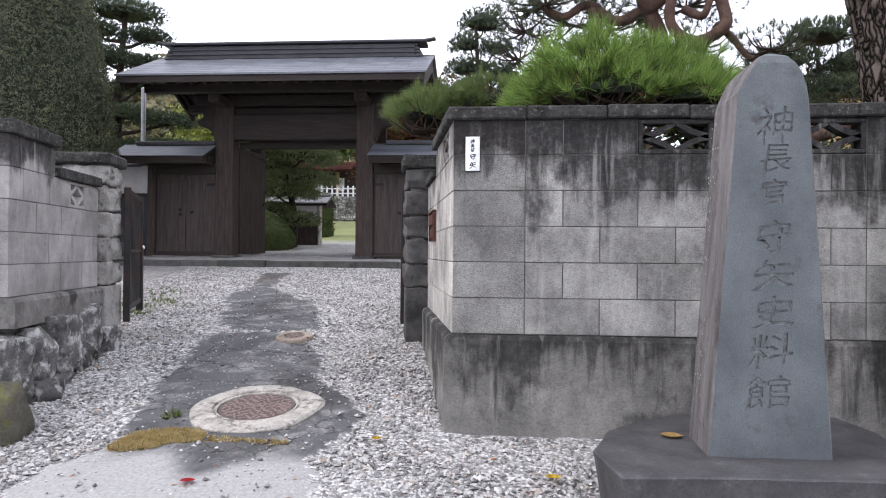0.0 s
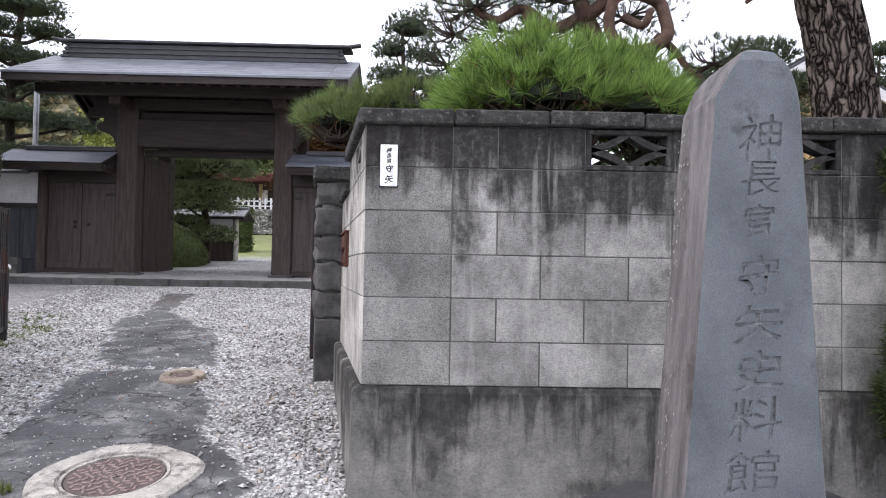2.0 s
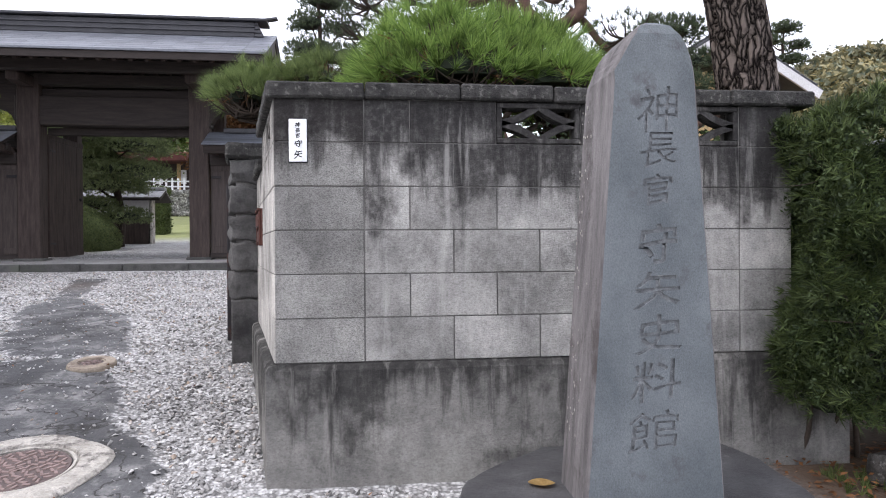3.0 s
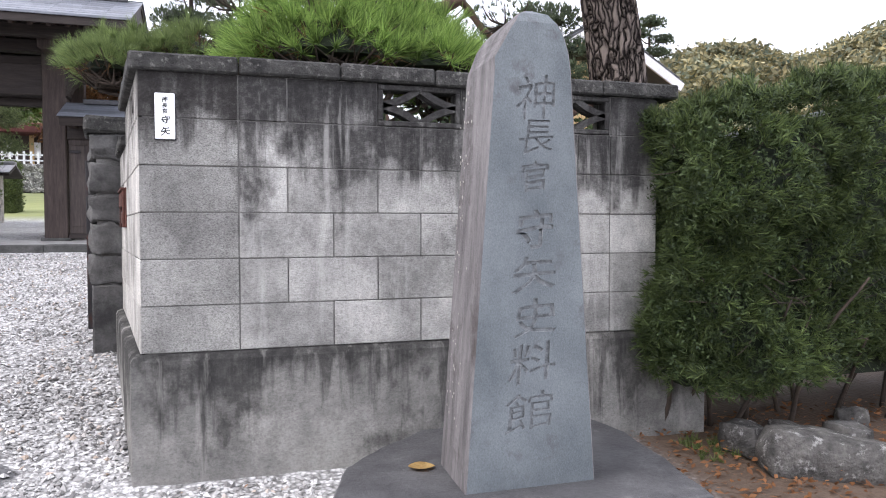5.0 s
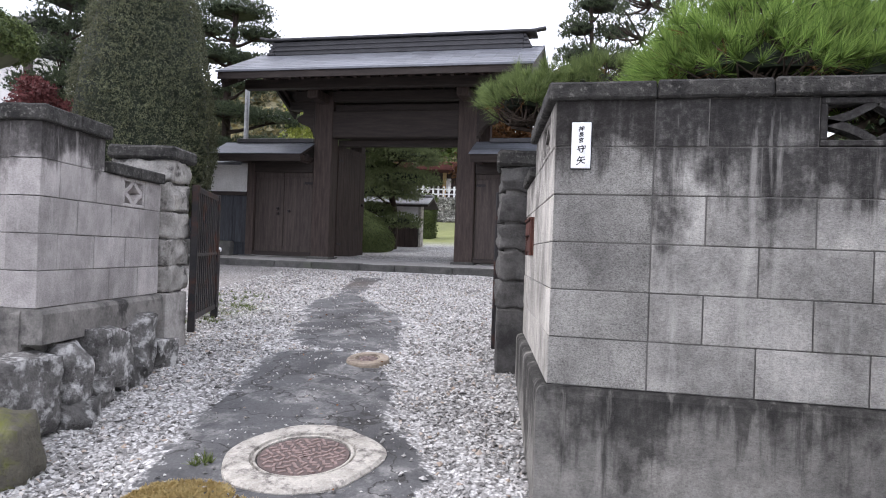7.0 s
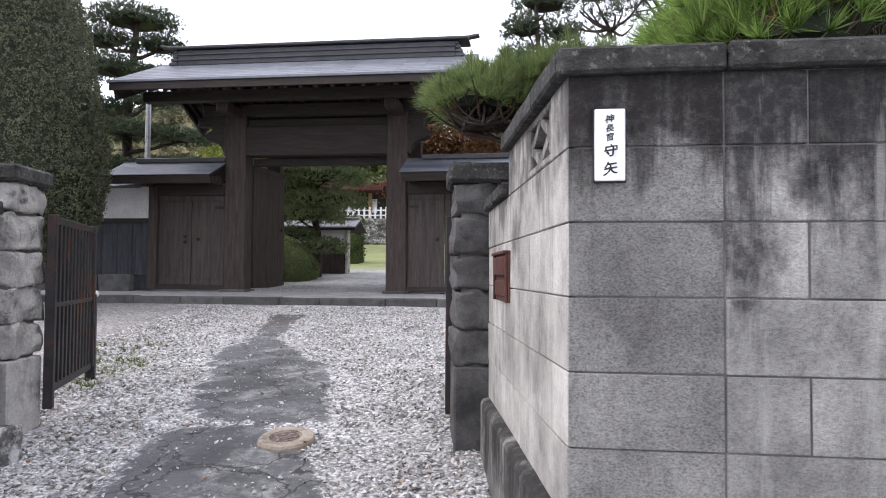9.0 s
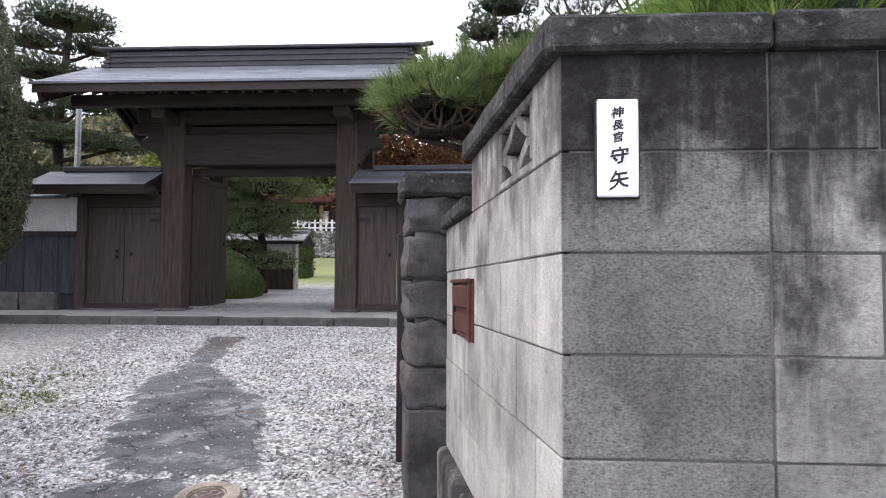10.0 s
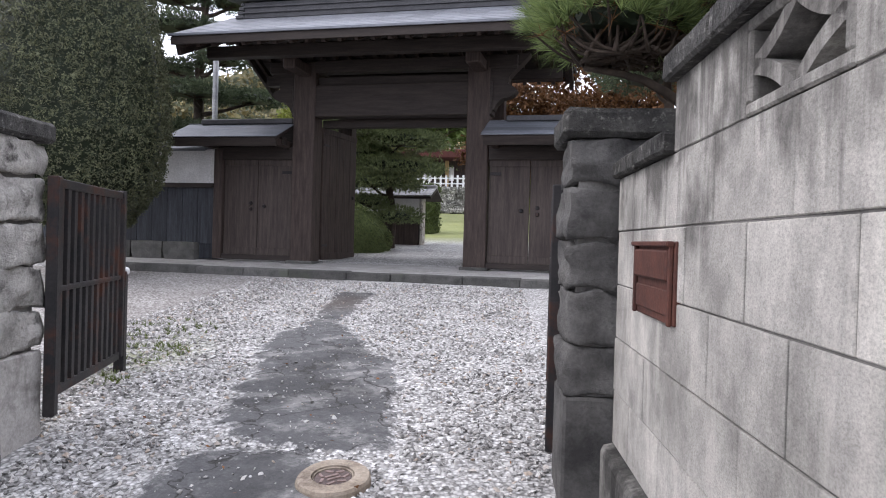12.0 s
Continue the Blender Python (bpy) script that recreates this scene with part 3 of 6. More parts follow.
make_gravel()

# ---- block walls ----
BLOCKS = {}


def block_mesh(w, h, mat, depth=0.06, c=0.0025):
    """A concrete block with chamfered edges; its front lies at y 0."""
    key = (round(w, 3), round(h, 3), mat.name, depth)
    if key not in BLOCKS:
        gap = 0.0032
        BLOCKS[key] = mesh_from(boxed(gap, w - gap, 0, depth, 0.0026, h - 0.0026, bevel=c), "block", mat)
    return BLOCKS[key]


def mesh_from(bm, name, mat):
    me = bpy.data.meshes.new(name)
    bm.to_mesh(me)
    bm.free()
    me.materials.append(mat)
    return me


def screen_block(parent, m, w, h, mat):
    """An open-work block: a frame with four curved ribs that make a lozenge."""
    bm = bmesh.new()
    e = 0.03
    for b in ((0.003, w - 0.003, 0, 0.1, 0.003, e), (0.003, w - 0.003, 0, 0.1, h - e, h - 0.003), (0.003, e, 0, 0.1, e, h - e), (w - e, w - 0.003, 0, 0.1, e, h - e)):
        box(bm, *b, bevel=0.005)
    x0, x1, z0, z1 = e * 0.6, w - e * 0.6, e * 0.6, h - e * 0.6
    cx, cz = w / 2, h / 2
    for ax, az, bx, bz, sx, sz in ((x0, cz, cx, z1, -1, 1), (cx, z1, x1, cz, 1, 1), (x1, cz, cx, z0, 1, -1), (cx, z0, x0, cz, -1, -1)):
        ln = math.hypot(bx - ax, bz - az)
        nx, nz = -(bz - az) / ln * 0.017, (bx - ax) / ln * 0.017
        rings = []
        for k in range(9):
            t = k / 8
            bulge = -0.012 * math.sin(math.pi * t)
            px, pz = ax + (bx - ax) * t + sx * bulge * 0.5, az + (bz - az) * t + sz * bulge
            rings.append([bm.verts.new(v) for v in ((px - nx, 0.007, pz - nz), (px + nx, 0.007, pz + nz), (px + nx, 0.093, pz + nz), (px - nx, 0.093, pz - nz))])
        for p, q in zip(rings, rings[1:]):
            for k in range(4):
                bm.faces.new((p[k], p[(k + 1) % 4], q[(k + 1) % 4], q[k]))
        bm.faces.new(rings[0][::-1])
        bm.faces.new(rings[-1])
    bmesh.ops.recalc_face_normals(bm, faces=bm.faces[:])
    child("screen_block", mesh_from(bm, "screen_block", mat), parent, m, "open-work concrete screen block")


def block_wall(parent, m, rows, mat, thick=0.2, end_mat=None):
    """Courses of blocks before a mortar core. rows: z0, z1, joints, indices of open-work blocks."""
    core = bmesh.new()
    for z0, z1, joints, vents in rows:
        for k in range(len(joints) - 1):
            a, b = joints[k], joints[k + 1]
            at = m @ Matrix.Translation((a, 0, z0))
            if k in vents:
                screen_block(parent, at, b - a, z1 - z0, mat)
            else:
                child("block", block_mesh(b - a, z1 - z0, end_mat if end_mat and k == 0 else mat, thick - 0.004 if k in (0, len(joints) - 2) else 0.06), parent, at @ pose(0, 0.002 * math.sin(a * 40 + z0 * 9), 0))
                box(core, a + (0.02 if k == 0 else 0), b - (0.02 if k == len(joints) - 2 else 0), 0.0065, thick - 0.01, z0, z1)
    part("core", core, MORTAR, parent, "grey mortar", m)


def coping(parent, m, x0, x1, z0, z1, y0, y1, pitch=0.45):
    n = max(1, round((x1 - x0) / pitch))
    w = (x1 - x0) / n
    bm = boxed(0.002, w - 0.002, y0, y1, z0, z1, bevel=0.009)
    bmesh.ops.subdivide_edges(bm, edges=bm.edges[:], cuts=2, use_grid_fill=True)
    for v in bm.verts:
        v.co += noise.noise_vector(v.co * 17) * 0.004
    me = mesh_from(bm, "coping_stone", COPING)
    for k in range(n):
        child("coping_stone", me, parent, m @ Matrix.Translation((x0 + k * w, 0, 0.003 * ((k * 7) % 3 - 1))))


ZS = (1.02, 1.237, 1.452, 1.667, 1.882, 2.098, 2.31)
CORNER = Vector((-0.225, 4.03, 0))
M_FRONT = Matrix.Translation(CORNER)
wall_front = empty("wall_front", M_FRONT @ pose(1.2, 0.1, 0.4), "weathered concrete block wall with black streaks under its coping", "wall", kind="structure")
JA = (0.0, 0.435, 0.878, 1.318, 1.758, 2.198, 2.395, 2.69)
JB = (0.0, 0.435, 0.66, 1.098, 1.536, 1.972, 2.395, 2.69)
block_wall(wall_front, M_FRONT, [(ZS[k], ZS[k + 1], JA if k % 2 == 0 else JB, (3, 5) if k == 5 else ()) for k in range(6)], BLOCK, 0.2, BLOCK_ROUGH)
coping(wall_front, M_FRONT, -0.035, 2.81, 2.31, 2.388, -0.035, 0.25)


def footing(parent, m, x0, x1, z0, z1, proud, thick=0.24, mat=None):
    """A cast footing with a sloping top edge and a rough face; with BORDER, an added backing fill."""
    bm = bmesh.new()
    prof = ((-proud, z0), (-proud, z1 - 0.035), (-proud + 0.012, z1 - 0.012), (0.012, z1), (thick, z1), (thick, z0))
    nx = max(2, int((x1 - x0) / 0.12))
    rows = []
    for i in range(nx + 1):
        x = x0 + (x1 - x0) * i / nx
        rows.append([bm.verts.new((x, y + 0.003 * noise.noise(Vector((x * 4, z * 4, 2))), z)) for y, z in prof])
    for i in range(nx):
        for k in range(len(prof)):
            j = (k + 1) % len(prof)
            bm.faces.new((rows[i][k], rows[i][j], rows[i + 1][j], rows[i + 1][k]))
    bm.faces.new(rows[0][::-1])
    bm.faces.new(rows[-1])
    bmesh.ops.recalc_face_normals(bm, faces=bm.faces[:])
    part("footing", bm, mat or PLINTH, parent, "stained cast concrete footing", m)


footing(wall_front, M_FRONT, -0.022, 3.0, 0.1, 1.02, 0.022)

U = Vector((-0.173, 0.985, 0)).normalized()
SIDE = 2.06
M_SIDE = Matrix.Translation(CORNER + U * SIDE) @ Matrix.Rotation(math.atan2(-U.y, -U.x), 4, "Z")
wall_side = empty("wall_side", M_SIDE @ pose(1.0, 0.1, 0.6), "pale concrete block wall along the drive, stepped down at its end", "wall", kind="structure")


def from_corner(values):
    return tuple(sorted(SIDE - v for v in values))


rows = []
for k in range(6):
    if k == 5:
        rows.append((ZS[5], ZS[6], from_corner((0, 0.25, 0.69, 1.25)), (1,)))
    elif k % 2:
        rows.append((ZS[k], ZS[k + 1], from_corner((0, 0.22, 0.66, 1.1, 1.54, SIDE)), ()))
    else:
        rows.append((ZS[k], ZS[k + 1], from_corner((0, 0.44, 0.88, 1.32, 1.76, SIDE)), ()))
block_wall(wall_side, M_SIDE, rows, BLOCK_SIDE, 0.19)
coping(wall_side, M_SIDE, SIDE - 1.27, SIDE - 0.0, 2.31, 2.387, -0.035, 0.22)
coping(wall_side, M_SIDE, 0.0, SIDE - 1.255, 2.1, 2.165, -0.035, 0.22)
footing(wall_side, M_SIDE, 0.0, SIDE + 0.02, 0.3, 1.02, 0.045)

# left wall of the drive, on field stones
ZL = (1.18, 1.402, 1.623, 1.845, 2.066, 2.288)
UL = Vector((-0.196, 0.98, 0)).normalized()
LC = Vector((-3.22, 4.24, 0))
M_LEFT = Matrix.Translation(LC) @ Matrix.Rotation(math.atan2(UL.y, UL.x), 4, "Z")
wall_left = empty("wall_left", M_LEFT @ pose(0.8, 0.1, 0.6), "stepped concrete block wall on a footing of field stones", "wall", kind="structure")
rows = []
for k in range(5):
    if k == 4:
        rows.append((ZL[4], ZL[5], (0, 0.36, 0.72), ()))
    elif k == 3:
        rows.append((ZL[3], ZL[4], (0, 0.2, 0.62, 0.98, 1.32, 1.6), (3,)))
    elif k % 2:
        rows.append((ZL[k], ZL[k + 1], (0, 0.2, 0.62, 1.04, 1.46, 1.6), ()))
    else:
        rows.append((ZL[k], ZL[k + 1], (0, 0.41, 0.83, 1.25, 1.6), ()))
block_wall(wall_left, M_LEFT, rows, BLOCK_LEFT, 0.2)
coping(wall_left, M_LEFT, -0.03, 0.75, 2.29, 2.385, -0.035, 0.24)
coping(wall_left, M_LEFT, 0.752, 1.6, 2.068, 2.15, -0.035, 0.24, 0.42)
footing(wall_left, M_LEFT, 0.0, 1.6, 0.97, 1.18, 0.05, mat=FOOTING_L)
# added recessed backing: dark fill that closes the wall behind the stones
footing(wall_left, M_LEFT, 0.01, 1.59, 0.4, 0.965, -0.06, mat=BORDER)
M_LEFT2 = Matrix.Translation((-7.2, 4.24, 0))
wall_left2 = empty("wall_left_return", M_LEFT2 @ pose(2, 0.1, 0.6), "concrete block wall along the street, black below its coping", "wall", kind="structure")
block_wall(wall_left2, M_LEFT2, [(ZL[k], ZL[k + 1], tuple(np.arange(0, 3.4, 0.44) + (0.3 if k % 2 else 0.02)) + (3.87,), ()) for k in range(5)], BLOCK_LEFT, 0.2)
coping(wall_left2, M_LEFT2, 0.0, 3.88, 2.29, 2.385, -0.035, 0.24)
footing(wall_left2, M_LEFT2, 0.0, 3.9, 0.3, 1.18, 0.03, mat=FOOTING_L)

def cut_stone(w, d, h, seed):
    """A broken stone: a block with corners split off by flat cuts, its faces roughened."""
    g = np.random.default_rng(seed)
    bm = bmesh.new()
    bmesh.ops.create_cube(bm, size=1)
    for _ in range(9):
        n = Vector(g.normal(0, 1, 3)).normalized()
        co = n * g.uniform(0.46, 0.62)
        r = bmesh.ops.bisect_plane(bm, geom=bm.verts[:] + bm.edges[:] + bm.faces[:], plane_co=co, plane_no=n, clear_outer=True)
        edges = [e for e in r["geom_cut"] if isinstance(e, bmesh.types.BMEdge)]
        if edges:
            bmesh.ops.contextual_create(bm, geom=edges)
    bmesh.ops.transform(bm, matrix=Matrix.Diagonal((w * 1.06, d * 1.06, h * 1.06, 1)), verts=bm.verts)
    bmesh.ops.triangulate(bm, faces=bm.faces[:])
    for _ in range(3):
        bmesh.ops.subdivide_edges(bm, edges=[e for e in bm.edges if e.calc_length() > 0.045], cuts=1)
        bmesh.ops.triangulate(bm, faces=[f for f in bm.faces if len(f.verts) > 3])
    bmesh.ops.smooth_vert(bm, verts=bm.verts, factor=0.35, use_axis_x=True, use_axis_y=True, use_axis_z=True)
    for v in bm.verts:
        v.co += noise.noise_vector(v.co * 9 + Vector((seed * 3.7, 0, 0))) * 0.018 + noise.noise_vector(v.co * 30) * 0.005
    bmesh.ops.recalc_face_normals(bm, faces=bm.faces[:])
    return bm


ROCKS = ((-3.12, 4.06, 0.66, 0.46, 0.3, 0.5, 0), (-3.11, 4.52, 0.68, 0.27, 0.26, 0.52, 8), (-3.2, 4.93, 0.8, 0.46, 0.26, 0.4, 10), (-3.3, 5.37, 0.81, 0.26, 0.26, 0.46, 12),
         (-3.08, 4.72, 0.58, 0.17, 0.2, 0.24, 20), (-3.17, 5.13, 0.64, 0.2, 0.2, 0.24, 0), (-3.0, 4.45, 0.5, 0.28, 0.24, 0.2, 30), (-3.24, 5.6, 0.72, 0.2, 0.2, 0.24, 0), (-3.6, 4.1, 0.7, 0.5, 0.34, 0.5, 0))
for k, (x, y, z, w, d, h, a) in enumerate(ROCKS):
    ob = part("field_stone", cut_stone(w, d * 1.1, h, k + 1), ROCK, None, "", pose(x - 0.12, y, z, 0, 0, 90 + a), True)
    tagged(ob, "grey field stone flecked with white lichen under the wall", "stone", "stones under the wall")
ob = part("boulder", rough_box(0.58, 0.46, 0.46, 8, 0.06, 37, 0.45, 5), MOSSROCK, None, "", pose(-3.05, 3.7, 0.46, 0, 0, 30), True)
tagged(ob, "rounded mossy boulder at the foot of the stones", "boulder")


# ---- gate pillars at the drive's mouth ----
def pillar(name, m, w, d, levels, foot, cap, mat, capmat, foot_mat, label):
    root = empty(name, m @ pose(0, 0, foot), label, "pillar")
    for k in range(len(levels) - 1):
        h = levels[k + 1] - levels[k]
        bm = rough_box(w, d, h - 0.016, 9, 0.036, k + 3 + w * 10, 0.9, 9)
        part("rusticated_stone", bm, mat, root, "", m @ pose(0, 0, levels[k] + h / 2), True)
    part("foot_block", boxed(-w / 2, w / 2, -d / 2, d / 2, foot, levels[0] - 0.004, bevel=0.012), foot_mat, root, "smooth base block", m)
    part("joints", boxed(-w / 2 + 0.04, w / 2 - 0.04, -d / 2 + 0.04, d / 2 - 0.04, foot, levels[-1], 0), MORTAR, root, "", m)
    bm = boxed(-w / 2 - 0.035, w / 2 + 0.035, -d / 2 - 0.035, d / 2 + 0.035, levels[-1], cap, bevel=0.02)
    bmesh.ops.subdivide_edges(bm, edges=bm.edges[:], cuts=2, use_grid_fill=True)
    for v in bm.verts:
        v.co += noise.noise_vector(v.co * 9) * 0.007
    part("cap", bm, capmat, root, "blackened cap stone", m)


TURN_R = math.degrees(math.atan2(U.x, U.y))
pillar("gate_pillar", pose(-0.6, 6.3, 0, 0, 0, -TURN_R), 0.44, 0.4, (1.19, 1.41, 1.63, 1.84, 2.07, 2.27), 0.5, 2.39, PILLAR_R, COPING, PILLAR_R, "dark rusticated stone gate pillar with a flat cap")
pillar("gate_pillar", pose(-3.77, 6.02, 0, 0, 0, 11.3), 0.5, 0.4, (1.18, 1.4, 1.63, 1.855, 2.09, 2.28), 0.5, 2.39, PILLAR_L, COPING, PILLAR_BASE, "pale rusticated stone gate pillar with a blackened cap")


def drive_gate(a, b, z0, z1, knob):
    """An open iron gate leaf with upright bars, from its hinge a to its end b."""
    a, b = Vector(a), Vector(b)
    ln = (b - a).length
    m = Matrix.Translation((a.x, a.y, 0)) @ Matrix.Rotation(math.atan2(b.y - a.y, b.x - a.x), 4, "Z")
    root = empty("drive_gate", m @ pose(0, 0, z0), "open iron gate leaf, black paint rusting towards its foot", "gate", "leaves of the drive gate")
    for x in (0.0, ln - 0.06):
        part("stile", boxed(x, x + 0.06, -0.03, 0.03, z0 + 0.12 * x / ln, z1, bevel=0.006), IRON, root, "", m)
    for z, h in ((z0 + 0.1, 0.05), (z1 - 0.06, 0.05), ((z0 + z1) / 2 + 0.02, 0.03)):
        part("rail", boxed(0.06, ln - 0.06, -0.018, 0.018, z, z + h, bevel=0.004), IRON, root, "", m)
    n = 11
    me = mesh_from(boxed(-0.024, 0.024, -0.012, 0.012, z0 + 0.14, z1 - 0.055, bevel=0.003), "bar", IRON)
    for k in range(n):
        child("bar", me, root, m @ pose(0.06 + (ln - 0.12) * (k + 0.5) / n, 0, 0))
    if knob:
        part("latch_post", boxed(ln - 0.02, ln + 0.05, -0.035, 0.035, z0 - 0.05, z0 + 0.72, bevel=0.005), IRON, root, "", m)
        bm = bmesh.new()
        bmesh.ops.create_uvsphere(bm, u_segments=12, v_segments=8, radius=0.03)
        part("knob", bm, WHITE, root, "small white latch knob", m @ pose(ln + 0.04, -0.02, z0 + 0.72), True)


drive_gate((-3.5, 6.24, 0), (-4.0, 7.42, 0), 0.82, 2.11, True)
drive_gate((-0.86, 6.5, 0), (-0.97, 7.75, 0), 0.82, 2.11, False)

# ---- name plate and letter box on the wall ----
LETTERS = {}


def letter(ch, size, depth, bold=0.0):
    """One character of the built-in font as a mesh, centred, standing in x and z, facing -y."""
    c = bpy.data.curves.new("letter", "FONT")
    c.body, c.size, c.extrude, c.resolution_u, c.offset = ch, size, depth, 3, bold
    o = bpy.data.objects.new("letter", c)
    scene.collection.objects.link(o)
    bpy.context.view_layer.update()
    me = bpy.data.meshes.new_from_object(o.evaluated_get(bpy.context.evaluated_depsgraph_get()))
    bpy.data.objects.remove(o)
    xs, ys = [v.co.x for v in me.vertices], [v.co.y for v in me.vertices]
    me.transform(Matrix.Rotation(radians(90), 4, "X") @ Matrix.Translation((-(min(xs) + max(xs)) / 2, -(min(ys) + max(ys)) / 2, 0)))
    me.materials.clear()
    return me


def waver(x, z, w, h):
    """Moves a point of a character w by h as an unsteady brush would."""
    a, b = x / w, z / h
    q = noise.noise_vector(Vector((a * 2.4, b * 2.4, w * 50))) * 0.05
    return x + (q.x - 0.07 * a * b) * w, z + (q.y - 0.12 * a * a - 0.1 * a * b + 0.02) * h


def brushed(me, w, h, lift=0.13):
    """Fits a character into w by h, with strokes that rise to one side and waver as from a brush."""
    xs, zs = [v.co.x for v in me.vertices], [v.co.z for v in me.vertices]
    for v in me.vertices:
        x, z = v.co.x / (max(xs) - min(xs)), v.co.z / (max(zs) - min(zs))
        q = noise.noise_vector(Vector((x * 2.6, z * 2.6, w * 50))) * 0.05
        x, z = x + 0.07 * z + q.x - 0.06 * x * z, z * (1 - 0.1 * x) + lift * x - 0.16 * x * x + 0.03 + q.y
        v.co.x, v.co.z = x * w, z * h
    return me


plate = empty("name_plate", pose(-0.105, 4.03, 1.995), "white enamel name plate with black brushed characters on the wall", "name plate")
part("backing", boxed(-0.1535, -0.0605, 4.016, 4.032, 1.9945, 2.2085, bevel=0.003), INK, plate, "black backing board")
part("face", boxed(-0.15, -0.064, 4.008, 4.017, 1.998, 2.205, bevel=0.003), WHITE, plate)
for ch, x, z, w, h in (("\u795e", -0.108, 2.176, 0.025, 0.024), ("\u9577", -0.107, 2.149, 0.023, 0.022), ("\u5b98", -0.107, 2.124, 0.021, 0.023), ("\u5b88", -0.104, 2.085, 0.038, 0.036), ("\u77e2", -0.105, 2.034, 0.04, 0.039)):
    me = brushed(letter(ch, 0.04, 0.0008, 0.0008), w, h, 0.2)
    me.materials.append(INK)
    child("character", me, plate, pose(x, 4.0075, z), "black brushed character")

ob_m = M_SIDE @ pose(SIDE - 1.635, 0, 1.6)
mail = empty("letter_box", ob_m, "rust-red metal letter slot set into the block wall", "letter box")
part("plate", boxed(0, 0.48, -0.012, 0.03, 0, 0.24, bevel=0.004), RUST, mail, "", ob_m)
part("flap", boxed(0.03, 0.45, -0.03, -0.012, 0.125, 0.215, bevel=0.006), RUST, mail, "hinged flap", ob_m @ pose(0, 0, 0))
part("lower_panel", boxed(0.03, 0.45, -0.02, -0.012, 0.025, 0.1, bevel=0.003), RUST, mail, "", ob_m)
for x in (0.006, 0.458):
    part("edge_strip", boxed(x, x + 0.016, -0.026, -0.012, 0.0, 0.24, bevel=0.003), RUST, mail, "", ob_m)
part("hood", boxed(0.0, 0.48, -0.035, -0.012, 0.225, 0.24, bevel=0.003), RUST, mail, "", ob_m)


